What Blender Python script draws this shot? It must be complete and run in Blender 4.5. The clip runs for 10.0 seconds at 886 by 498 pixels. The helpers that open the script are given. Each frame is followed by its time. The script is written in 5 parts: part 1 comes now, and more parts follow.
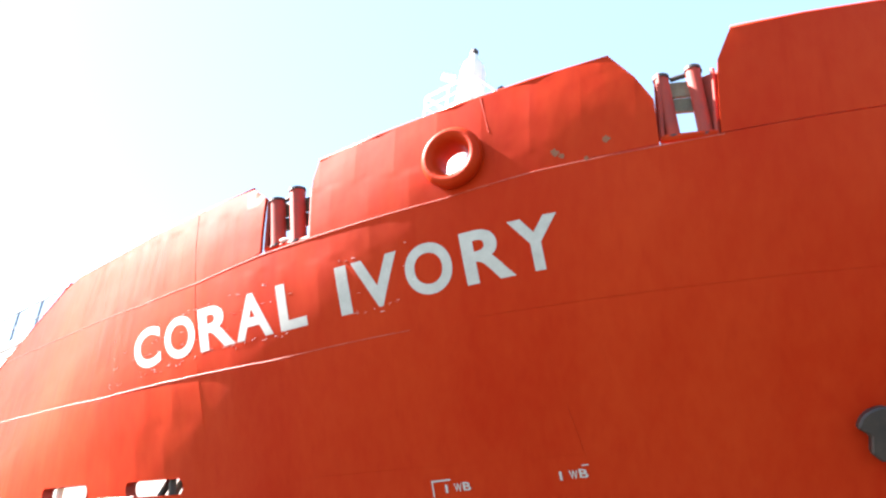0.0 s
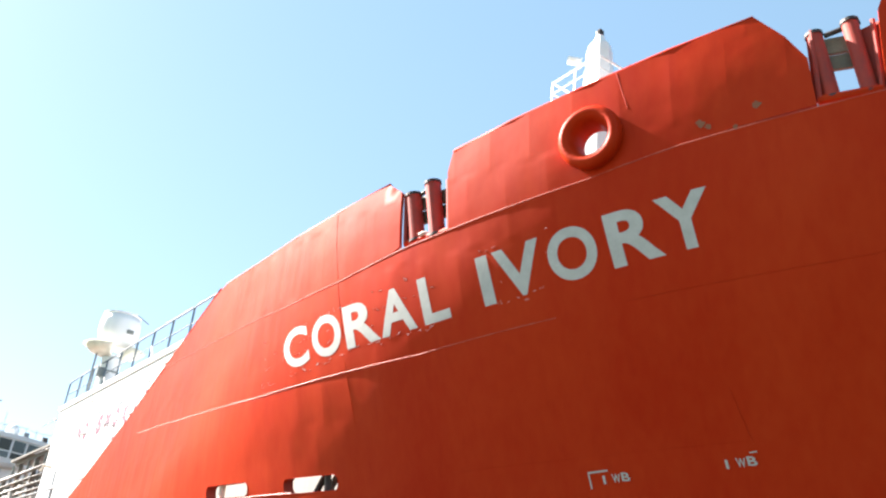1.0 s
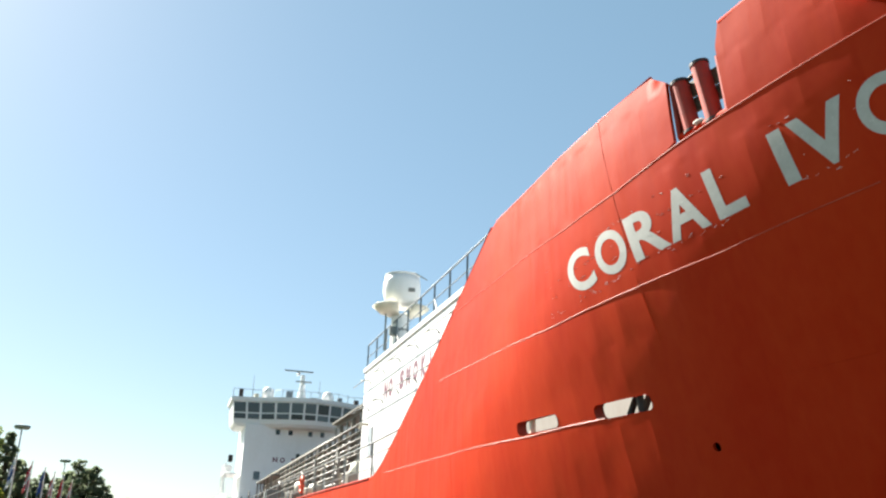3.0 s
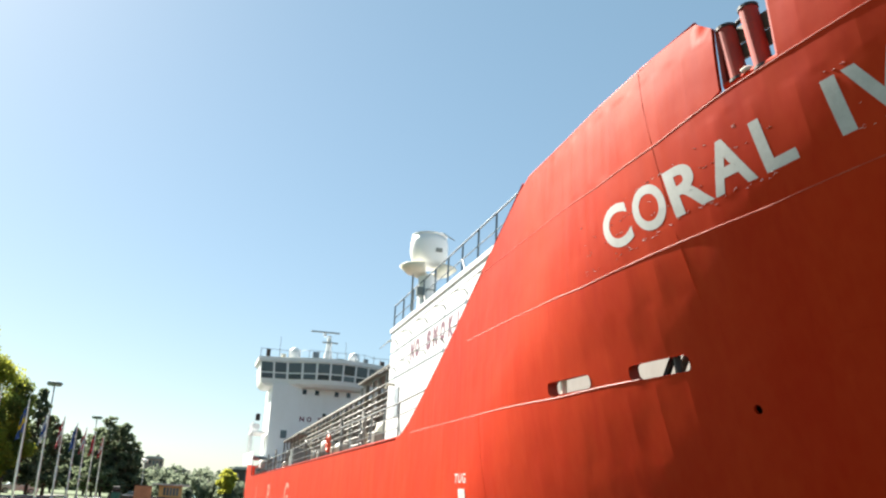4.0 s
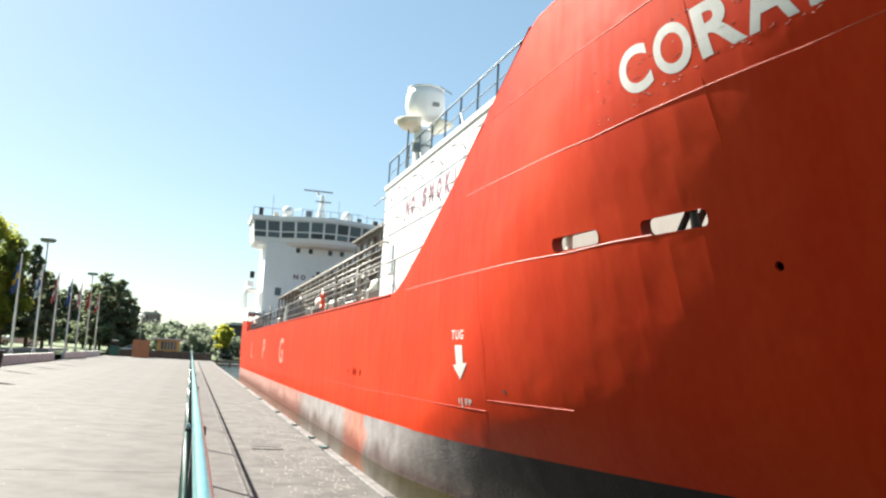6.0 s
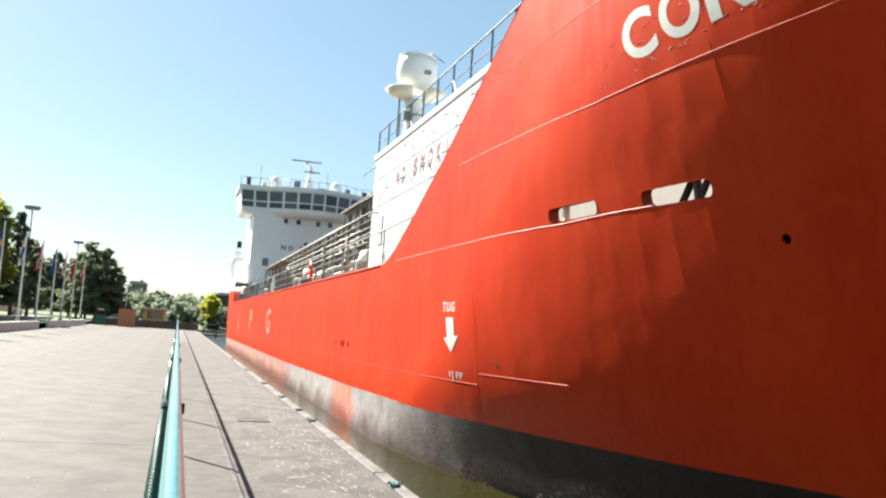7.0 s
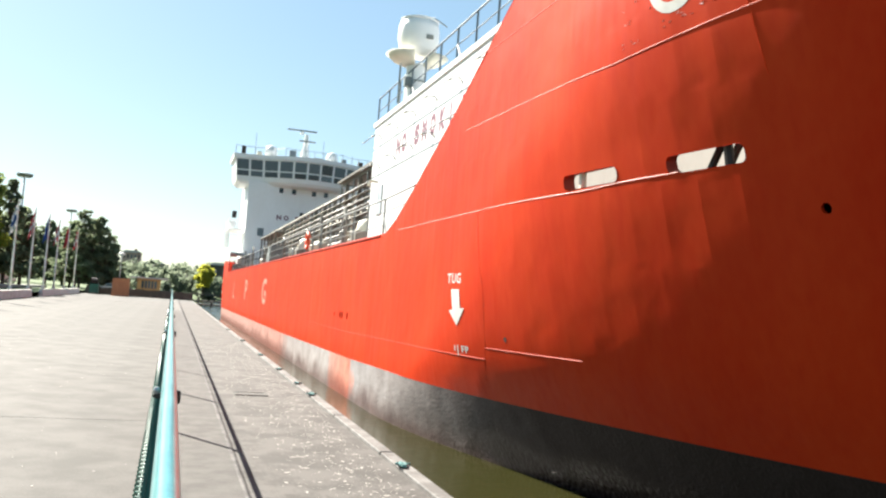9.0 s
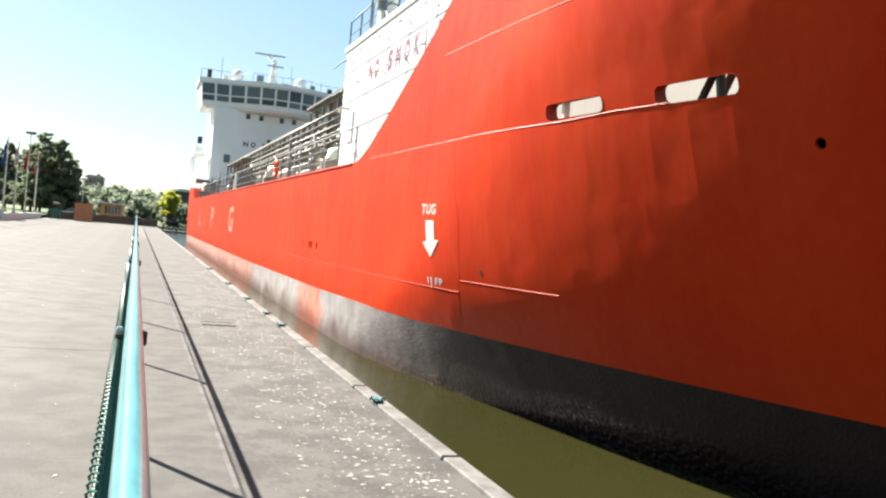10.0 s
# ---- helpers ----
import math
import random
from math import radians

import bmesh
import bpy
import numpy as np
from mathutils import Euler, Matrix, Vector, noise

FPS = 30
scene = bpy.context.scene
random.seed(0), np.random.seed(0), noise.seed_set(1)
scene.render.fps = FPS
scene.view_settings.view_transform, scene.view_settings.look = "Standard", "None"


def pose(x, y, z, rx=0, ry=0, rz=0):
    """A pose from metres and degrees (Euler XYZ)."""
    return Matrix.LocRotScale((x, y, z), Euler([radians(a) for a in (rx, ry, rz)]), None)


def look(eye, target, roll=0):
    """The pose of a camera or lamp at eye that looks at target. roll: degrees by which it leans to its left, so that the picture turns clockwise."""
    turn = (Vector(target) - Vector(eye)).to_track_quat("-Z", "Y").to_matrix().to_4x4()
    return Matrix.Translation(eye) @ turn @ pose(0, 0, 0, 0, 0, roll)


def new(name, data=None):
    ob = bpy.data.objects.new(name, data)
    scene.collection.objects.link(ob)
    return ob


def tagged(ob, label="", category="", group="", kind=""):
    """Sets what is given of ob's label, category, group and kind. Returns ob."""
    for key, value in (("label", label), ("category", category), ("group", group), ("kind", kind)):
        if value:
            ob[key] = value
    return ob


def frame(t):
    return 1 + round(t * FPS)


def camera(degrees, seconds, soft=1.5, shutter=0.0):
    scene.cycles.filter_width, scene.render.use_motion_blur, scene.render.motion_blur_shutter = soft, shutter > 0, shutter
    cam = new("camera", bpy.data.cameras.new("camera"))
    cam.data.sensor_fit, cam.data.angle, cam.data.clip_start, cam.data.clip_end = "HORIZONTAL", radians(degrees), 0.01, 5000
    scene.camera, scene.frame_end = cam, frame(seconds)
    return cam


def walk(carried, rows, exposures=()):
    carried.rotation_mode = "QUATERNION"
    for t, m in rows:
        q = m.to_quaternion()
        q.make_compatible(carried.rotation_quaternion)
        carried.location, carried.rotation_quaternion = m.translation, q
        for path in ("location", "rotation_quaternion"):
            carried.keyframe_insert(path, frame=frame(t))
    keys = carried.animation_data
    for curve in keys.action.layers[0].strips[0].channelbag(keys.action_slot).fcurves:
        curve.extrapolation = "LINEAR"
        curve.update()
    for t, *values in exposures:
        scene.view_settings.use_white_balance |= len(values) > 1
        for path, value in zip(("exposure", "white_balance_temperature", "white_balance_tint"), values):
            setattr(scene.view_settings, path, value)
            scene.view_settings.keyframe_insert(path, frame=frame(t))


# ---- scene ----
cam = camera(54.16, 10.0, soft=2.3)
# seconds, eye x, eye y, turn to the left, tilt up, lean
PATH = [
    (0.0, 0.000, 0.000, -43.24, 25.52, 5.46), (0.5, 0.022, 0.162, -39.89, 25.24, 5.58),
    (1.0, 0.045, 0.273, -33.98, 24.35, 6.17), (1.5, 0.067, 0.428, -26.06, 22.77, 4.97),
    (2.0, 0.089, 0.637, -20.79, 21.29, 3.33), (2.5, 0.111, 0.819, -17.83, 19.76, 2.10),
    (4.0, 0.178, 1.376, -14.70, 16.45, 2.95), (4.5, 0.201, 1.574, -13.87, 13.56, 3.03),
    (5.0, 0.223, 1.753, -13.95, 11.25, 3.20), (5.5, 0.245, 1.937, -14.79, 9.05, 3.17),
    (7.0, 0.312, 2.508, -16.61, 5.61, 3.90), (7.5, 0.312, 2.674, -16.64, 5.27, 4.00),
    (8.0, 0.312, 2.835, -16.53, 5.08, 4.28), (8.5, 0.312, 2.994, -16.68, 4.67, 4.36),
    (9.0, 0.312, 3.161, -17.09, 3.77, 4.31), (9.5, 0.312, 3.336, -17.71, 2.43, 4.45),
    (10.0, 0.312, 3.530, -19.59, -0.60, 5.22),
]
EYE_Z = 1.75


def gaze(x, y, yaw, tilt, lean):
    a, b = radians(yaw), radians(tilt)
    eye = Vector((x, y, EYE_Z))
    ahead = Vector((-math.sin(a) * math.cos(b), math.cos(a) * math.cos(b), math.sin(b)))
    return look(eye, eye + ahead, lean)


EXPOSURES = [(0.0, 2.98, 6500, 26), (0.6, 2.57, 6500, 24), (1.2, 2.12, 6500, 14), (2.0, 1.70, 6500, 10), (2.5, 1.60, 6500, 10), (4.5, 1.48, 6500, 10),
             (5.5, 1.56, 6500, 10), (7.0, 1.61, 6500, 10), (8.5, 1.68, 6500, 10), (10.0, 1.70, 6500, 10)]
walk(cam, [(t, gaze(x, y, a, b, c)) for t, x, y, a, b, c in PATH], EXPOSURES)

# ---- light ----
SUN_WAY = Vector((-0.84, 1.48, 1.38)).normalized()  # towards the sun
world = bpy.data.worlds.new("sky")
scene.world = world
world.use_nodes = True
wn = world.node_tree
sky = wn.nodes.new("ShaderNodeTexSky")
sky.sky_type = "NISHITA"
sky.sun_disc = False
sky.sun_elevation = math.asin(SUN_WAY.z)
sky.sun_rotation = math.atan2(SUN_WAY.x, SUN_WAY.y)
sky.air_density, sky.dust_density, sky.ozone_density = 1.0, 0.55, 1.0
wn.nodes["Background"].inputs["Strength"].default_value = 0.031
veil = wn.nodes.new("ShaderNodeMix")  # thin even haze over the whole sky
veil.data_type, veil.blend_type = "RGBA", "ADD"
veil.inputs["B"].default_value = (1.56, 2.85, 3.4, 1)
wn.links.new(sky.outputs[0], veil.inputs["A"])
where = wn.nodes.new("ShaderNodeTexCoord")
near_sun = wn.nodes.new("ShaderNodeVectorMath")  # the haze thins away from the sun
near_sun.operation = "DOT_PRODUCT"
near_sun.inputs[1].default_value = SUN_WAY
thin = wn.nodes.new("ShaderNodeMapRange")
thin.interpolation_type = "SMOOTHSTEP"
thin.inputs["From Min"].default_value, thin.inputs["From Max"].default_value = -0.6, 0.75
thin.inputs["To Min"].default_value, thin.inputs["To Max"].default_value = 0.85, 1.0
wn.links.new(where.outputs["Generated"], near_sun.inputs[0])
wn.links.new(near_sun.outputs["Value"], thin.inputs["Value"])
wn.links.new(thin.outputs[0], veil.inputs["Factor"])
wn.links.new(veil.outputs["Result"], wn.nodes["Background"].inputs["Color"])
sun = new("sun", bpy.data.lights.new("sun", "SUN"))
sun.data.energy, sun.data.angle, sun.data.color = 6.5, radians(0.53), (1.0, 0.94, 0.83)
sun.matrix_world = look(SUN_WAY * 80, (0, 0, 0))

# ---- materials ----


def shade(name, base, other=None, rough=0.5, metal=0.0, scale=4.0, fine=60.0, bump=0.1, spread=0.5, streak=1.0, depth=0.01, coat=0.0, per_object=0.0):
    """A surface whose colour wanders between base and other at two scales, with fine relief."""
    m = bpy.data.materials.new(name)
    m.use_nodes = True
    t = m.node_tree
    b = t.nodes["Principled BSDF"]
    b.inputs["Roughness"].default_value, b.inputs["Metallic"].default_value = rough, metal
    b.inputs["Coat Weight"].default_value = coat
    co = t.nodes.new("ShaderNodeTexCoord")
    mp = t.nodes.new("ShaderNodeMapping")
    mp.inputs["Scale"].default_value = (1, 1, 1 / streak)
    t.links.new(co.outputs["Object"], mp.inputs["Vector"])
    n1, n2 = t.nodes.new("ShaderNodeTexNoise"), t.nodes.new("ShaderNodeTexNoise")
    n1.inputs["Scale"].default_value, n1.inputs["Detail"].default_value, n1.inputs["Roughness"].default_value = scale, 9, 0.62
    n2.inputs["Scale"].default_value, n2.inputs["Detail"].default_value = fine, 3
    t.links.new(mp.outputs[0], n1.inputs["Vector"])
    t.links.new(mp.outputs[0], n2.inputs["Vector"])
    add = t.nodes.new("ShaderNodeMath")
    add.operation = "MULTIPLY_ADD"
    add.inputs[1].default_value = 0.35
    t.links.new(n2.outputs["Fac"], add.inputs[0])
    t.links.new(n1.outputs["Fac"], add.inputs[2])
    ramp = t.nodes.new("ShaderNodeMapRange")
    ramp.inputs["From Min"].default_value = 0.675 - 0.2 / max(spread, 0.05) * 0.5
    ramp.inputs["From Max"].default_value = 0.675 + 0.2 / max(spread, 0.05) * 0.5
    t.links.new(add.outputs[0], ramp.inputs["Value"])
    mix = t.nodes.new("ShaderNodeMix")
    mix.data_type = "RGBA"
    other = other or tuple(c * 0.75 for c in base)
    mix.inputs["A"].default_value, mix.inputs["B"].default_value = (*base, 1), (*other, 1)
    t.links.new(ramp.outputs[0], mix.inputs["Factor"])
    out = mix.outputs["Result"]
    if per_object:
        info, hsv = t.nodes.new("ShaderNodeObjectInfo"), t.nodes.new("ShaderNodeHueSaturation")
        rng = t.nodes.new("ShaderNodeMapRange")
        rng.inputs["To Min"].default_value, rng.inputs["To Max"].default_value = 1 - per_object, 1 + per_object
        t.links.new(info.outputs["Random"], rng.inputs["Value"])
        t.links.new(rng.outputs[0], hsv.inputs["Value"])
        t.links.new(out, hsv.inputs["Color"])
        out = hsv.outputs["Color"]
    t.links.new(out, b.inputs["Base Color"])
    if bump:
        bp = t.nodes.new("ShaderNodeBump")
        bp.inputs["Strength"].default_value, bp.inputs["Distance"].default_value = bump, depth
        t.links.new(add.outputs[0], bp.inputs["Height"])
        t.links.new(bp.outputs[0], b.inputs["Normal"])
    return m


def hull_paint(name, base, faded, dark, rough):
    """Sprayed steel plate: faded patches, run-down streaks, and plates that sag between their frames."""
    m = shade(name, base, faded, rough, scale=0.45, fine=9, bump=0.05, spread=0.55, streak=2.5, depth=0.004)
    t = m.node_tree
    b = t.nodes["Principled BSDF"]
    co = t.nodes["Texture Coordinate"]
    # streaks
    mp = t.nodes.new("ShaderNodeMapping")
    mp.inputs["Scale"].default_value = (2.5, 2.5, 0.18)
    n = t.nodes.new("ShaderNodeTexNoise")
    n.inputs["Scale"].default_value, n.inputs["Detail"].default_value = 3.0, 6
    t.links.new(co.outputs["Object"], mp.inputs["Vector"])
    t.links.new(mp.outputs[0], n.inputs["Vector"])
    r = t.nodes.new("ShaderNodeMapRange")
    r.inputs["From Min"].default_value, r.inputs["From Max"].default_value, r.inputs["To Max"].default_value = 0.56, 0.78, 0.3
    t.links.new(n.outputs["Fac"], r.inputs["Value"])
    mix = t.nodes.new("ShaderNodeMix")
    mix.data_type = "RGBA"
    mix.inputs["B"].default_value = (*dark, 1)
    t.links.new(b.inputs["Base Color"].links[0].from_socket, mix.inputs["A"])
    t.links.new(r.outputs[0], mix.inputs["Factor"])
    t.links.new(mix.outputs["Result"], b.inputs["Base Color"])
    # plates: short flat runs between frames 0.36 m apart, each a little off line
    sep = t.nodes.new("ShaderNodeSeparateXYZ")
    t.links.new(co.outputs["Object"], sep.inputs[0])

    def calc(kind, a, b=None, c=None):
        k = t.nodes.new("ShaderNodeMath")
        k.operation = kind
        for slot, v in zip(k.inputs, (a, b, c)):
            if isinstance(v, (int, float)):
                slot.default_value = v
            elif v is not None:
                t.links.new(v, slot)
        return k.outputs[0]

    def rnd(v):
        k = t.nodes.new("ShaderNodeTexWhiteNoise")
        k.noise_dimensions = "1D"
        t.links.new(v, k.inputs["W"])
        return k.outputs["Value"]

    # hollows between frames; the frames of neighbouring strakes stand apart
    def hollows(shift, seed):
        run = calc("MULTIPLY_ADD", sep.outputs["Y"], 1 / 0.55, shift)
        whole, rest = calc("FLOOR", run), calc("FRACT", run)
        deep = calc("MULTIPLY_ADD", rnd(calc("ADD", whole, seed)), 0.016, 0.009)
        return calc("MULTIPLY", deep, calc("MULTIPLY", rest, calc("SUBTRACT", 1.0, rest)))

    wave = calc("SINE", calc("MULTIPLY", calc("SUBTRACT", sep.outputs["Z"], 2.42), math.pi / 0.93))
    turn = t.nodes.new("ShaderNodeMapRange")
    turn.interpolation_type = "SMOOTHSTEP"
    turn.inputs["From Min"].default_value, turn.inputs["From Max"].default_value = -0.2, 0.2
    t.links.new(wave, turn.inputs["Value"])
    first, second = hollows(0.0, 3.0), hollows(0.37, 57.0)
    run_out = t.nodes.new("ShaderNodeMapRange")  # the straight side is fairer than the bow
    run_out.inputs["From Min"].default_value, run_out.inputs["From Max"].default_value = 16.0, 25.0
    run_out.inputs["To Min"].default_value, run_out.inputs["To Max"].default_value = 1.0, 0.15
    t.links.new(sep.outputs["Y"], run_out.inputs["Value"])
    sag = calc("MULTIPLY", run_out.outputs[0], calc("MULTIPLY_ADD", calc("SUBTRACT", second, first), turn.outputs[0], first))
    patch = t.nodes.new("ShaderNodeTexNoise")
    patch.inputs["Scale"].default_value, patch.inputs["Detail"].default_value = 0.55, 2
    t.links.new(co.outputs["Object"], patch.inputs["Vector"])
    dents = t.nodes.new("ShaderNodeTexNoise")
    dents.inputs["Scale"].default_value, dents.inputs["Detail"].default_value = 2.4, 2
    t.links.new(co.outputs["Object"], dents.inputs["Vector"])
    soft = calc("MULTIPLY_ADD", patch.outputs["Fac"], 0.05, calc("MULTIPLY", dents.outputs["Fac"], 0.003))
    high = calc("SUBTRACT", soft, calc("MULTIPLY", sag, patch.outputs["Fac"]))
    bp = t.nodes.new("ShaderNodeBump")
    bp.inputs["Strength"].default_value, bp.inputs["Distance"].default_value = 1.0, 1.0
    t.links.new(high, bp.inputs["Height"])
    t.links.new(b.inputs["Normal"].links[0].from_socket, bp.inputs["Normal"])
    t.links.new(bp.outputs[0], b.inputs["Normal"])
    b.inputs["Specular IOR Level"].default_value = 0.08
    # gloss wanders
    rr = t.nodes.new("ShaderNodeMapRange")
    rr.inputs["To Min"].default_value, rr.inputs["To Max"].default_value = rough - 0.08, rough + 0.14
    t.links.new(n.outputs["Fac"], rr.inputs["Value"])
    t.links.new(rr.outputs[0], b.inputs["Roughness"])
    return m


def boot_paint(name):
    """Bottom paint: nearly black and rough towards the bow, grey with worn pink patches along the side."""
    m = shade(name, (1, 1, 1), (0.66, 0.63, 0.62), 0.65, scale=1.4, fine=22, bump=1.0, spread=0.7, streak=1.0, depth=0.03)
    t = m.node_tree
    b = t.nodes["Principled BSDF"]
    b.inputs["Specular IOR Level"].default_value = 0.18
    sep = t.nodes.new("ShaderNodeSeparateXYZ")
    t.links.new(t.nodes["Texture Coordinate"].outputs["Object"], sep.inputs[0])
    n = t.nodes.new("ShaderNodeTexNoise")
    n.inputs["Scale"].default_value, n.inputs["Detail"].default_value = 0.8, 6
    t.links.new(t.nodes["Texture Coordinate"].outputs["Object"], n.inputs["Vector"])
    wob = t.nodes.new("ShaderNodeMath")
    wob.operation = "MULTIPLY_ADD"
    wob.inputs[1].default_value = 3.0
    t.links.new(n.outputs["Fac"], wob.inputs[0])
    t.links.new(sep.outputs["Y"], wob.inputs[2])
    r = t.nodes.new("ShaderNodeMapRange")
    r.inputs["From Min"].default_value, r.inputs["From Max"].default_value = 13.0, 63.0
    t.links.new(wob.outputs[0], r.inputs["Value"])
    ramp = t.nodes.new("ShaderNodeValToRGB")
    stops = [(0.0, (0.020, 0.0135, 0.0145)), (0.08, (0.030, 0.020, 0.021)), (0.115, (0.10, 0.080, 0.078)), (0.16, (0.24, 0.215, 0.205)), (0.285, (0.31, 0.30, 0.30)), (0.292, (0.52, 0.19, 0.13)), (0.345, (0.46, 0.24, 0.19)), (0.355, (0.36, 0.34, 0.33)), (0.55, (0.32, 0.29, 0.28)), (0.60, (0.42, 0.22, 0.18)), (1.0, (0.44, 0.25, 0.21))]
    while len(ramp.color_ramp.elements) < len(stops):
        ramp.color_ramp.elements.new(0.5)
    for e, (at, c) in zip(ramp.color_ramp.elements, stops):
        e.position, e.color = at, (*c, 1)
    t.links.new(r.outputs[0], ramp.inputs[0])
    mul = t.nodes.new("ShaderNodeMix")
    mul.data_type, mul.blend_type = "RGBA", "MULTIPLY"
    mul.inputs["Factor"].default_value = 1.0
    t.links.new(b.inputs["Base Color"].links[0].from_socket, mul.inputs["A"])
    t.links.new(ramp.outputs[0], mul.inputs["B"])
    # rusty growth above the waterline, with a ragged upper edge
    rag = t.nodes.new("ShaderNodeMath")
    rag.operation = "MULTIPLY_ADD"
    rag.inputs[1].default_value = 0.9
    t.links.new(n.outputs["Fac"], rag.inputs[0])
    t.links.new(sep.outputs["Z"], rag.inputs[2])
    low = t.nodes.new("ShaderNodeMapRange")
    low.inputs["From Min"].default_value, low.inputs["From Max"].default_value = -0.35, 0.15
    low.inputs["To Min"].default_value, low.inputs["To Max"].default_value = 0.75, 0.0
    t.links.new(rag.outputs[0], low.inputs["Value"])
    rust = t.nodes.new("ShaderNodeMix")
    rust.data_type, rust.blend_type = "RGBA", "MULTIPLY"
    rust.inputs["B"].default_value = (0.36, 0.21, 0.19, 1)
    t.links.new(low.outputs[0], rust.inputs["Factor"])
    t.links.new(mul.outputs["Result"], rust.inputs["A"])
    t.links.new(rust.outputs["Result"], b.inputs["Base Color"])
    # lumpy growth and a wet gloss close to the water
    lumps = t.nodes.new("ShaderNodeTexVoronoi")
    lumps.feature = "SMOOTH_F1"
    lumps.inputs["Scale"].default_value = 13.0
    t.links.new(t.nodes["Texture Coordinate"].outputs["Object"], lumps.inputs["Vector"])
    grown = t.nodes.new("ShaderNodeMath")
    grown.operation = "MULTIPLY"
    bow = t.nodes.new("ShaderNodeMapRange")
    bow.inputs["From Min"].default_value, bow.inputs["From Max"].default_value = 15.5, 19.0
    bow.inputs["To Min"].default_value, bow.inputs["To Max"].default_value = 1.0, 0.06
    t.links.new(sep.outputs["Y"], bow.inputs["Value"])
    thick = t.nodes.new("ShaderNodeMath")
    thick.operation = "MULTIPLY"
    t.links.new(low.outputs[0], thick.inputs[0])
    t.links.new(bow.outputs[0], thick.inputs[1])
    t.links.new(lumps.outputs["Distance"], grown.inputs[0])
    t.links.new(thick.outputs[0], grown.inputs[1])
    relief = t.nodes.new("ShaderNodeBump")
    relief.invert = True
    relief.inputs["Strength"].default_value, relief.inputs["Distance"].default_value = 1.0, 0.055
    t.links.new(grown.outputs[0], relief.inputs["Height"])
    t.links.new(b.inputs["Normal"].links[0].from_socket, relief.inputs["Normal"])
    t.links.new(relief.outputs[0], b.inputs["Normal"])
    wet = t.nodes.new("ShaderNodeMapRange")
    wet.inputs["To Min"].default_value, wet.inputs["To Max"].default_value = 0.65, 0.28
    t.links.new(low.outputs[0], wet.inputs["Value"])
    t.links.new(wet.outputs[0], b.inputs["Roughness"])
    return m


RED = hull_paint("red_hull_paint", (0.435, 0.0205, 0.0020), (0.495, 0.039, 0.0060), (0.375, 0.0140, 0.0013), 0.44)
BOOT = boot_paint("worn_boot_topping")
LETTER = shade("pale_grey_lettering", (0.52, 0.515, 0.49), (0.42, 0.415, 0.39), 0.55, scale=6, fine=40, bump=0.1)
FADED = shade("worn_pink_lettering", (0.58, 0.25, 0.19), (0.55, 0.12, 0.07), 0.5, scale=1.5, fine=20, bump=0.1)
SEAM = shade("pale_weld_bead", (0.544, 0.133, 0.084), (0.459, 0.052, 0.021), 0.5, scale=3, fine=50, bump=0.3, spread=1.0)
REDDARK = shade("red_painted_steel", (0.40, 0.032, 0.012), (0.26, 0.03, 0.02), 0.7, scale=3, fine=30, bump=0.1)
OLIVE = shade("olive_primed_steel", (0.16, 0.15, 0.10), (0.10, 0.09, 0.07), 0.6, scale=5, fine=40, bump=0.2)
BARE = shade("bare_rusty_primer", (0.22, 0.10, 0.05), (0.30, 0.07, 0.03), 0.8, scale=12, fine=60, bump=0.2)
ROPEPALE = shade("pale_fibre", (0.62, 0.58, 0.52), (0.48, 0.43, 0.38), 0.9, scale=20, fine=120, bump=0.6)
BLACK = shade("black_iron", (0.015, 0.015, 0.017), (0.05, 0.035, 0.03), 0.55, scale=6, fine=60, bump=0.3)
WHITE = shade("white_ship_paint", (0.84, 0.85, 0.85), (0.76, 0.76, 0.74), 0.42, scale=0.6, fine=8, bump=0.05, spread=0.4, streak=3)
OFFWHITE = shade("weathered_white_paint", (0.64, 0.66, 0.67), (0.55, 0.56, 0.55), 0.5, scale=0.7, fine=9, bump=0.06, spread=0.6, streak=3)
WELLGREY = shade("pale_grey_ship_paint", (0.276, 0.282, 0.261), (0.228, 0.228, 0.209), 0.5, scale=1.5, fine=20, bump=0.08, streak=3)
CREAM = shade("cream_ship_paint", (0.74, 0.70, 0.58), (0.62, 0.57, 0.45), 0.45, scale=1.5, fine=20, bump=0.08, streak=3)
PIPE = shade("khaki_pipe_paint", (0.191, 0.183, 0.156), (0.123, 0.113, 0.095), 0.5, scale=3, fine=30, bump=0.15)
GREYRAIL = shade("grey_green_rail_paint", (0.22, 0.25, 0.24), (0.15, 0.17, 0.17), 0.45, scale=8, fine=60, bump=0.1)
BLUEGREY = shade("blue_grey_rail_paint", (0.12, 0.16, 0.19), (0.08, 0.10, 0.12), 0.45, scale=8, fine=60, bump=0.1)
SIGNRED = shade("faded_sign_red", (0.09, 0.018, 0.04), (0.17, 0.05, 0.08), 0.5, scale=9, fine=60, bump=0.0)
SIGNDARK = shade("dark_sign_paint", (0.12, 0.03, 0.06), (0.18, 0.06, 0.09), 0.5, scale=9, fine=60, bump=0.0)
DECK = shade("deck_paint", (0.22, 0.06, 0.04), (0.15, 0.05, 0.04), 0.6, scale=2, fine=30, bump=0.2)
TEAL = shade("teal_rail_enamel", (0.072, 0.260, 0.275), (0.043, 0.180, 0.196), 0.28, scale=5, fine=50, bump=0.06, spread=0.7, coat=0.3)
GREENWIRE = shade("green_coated_wire", (0.02, 0.14, 0.10), (0.015, 0.09, 0.07), 0.4, scale=10, fine=90, bump=0.05)
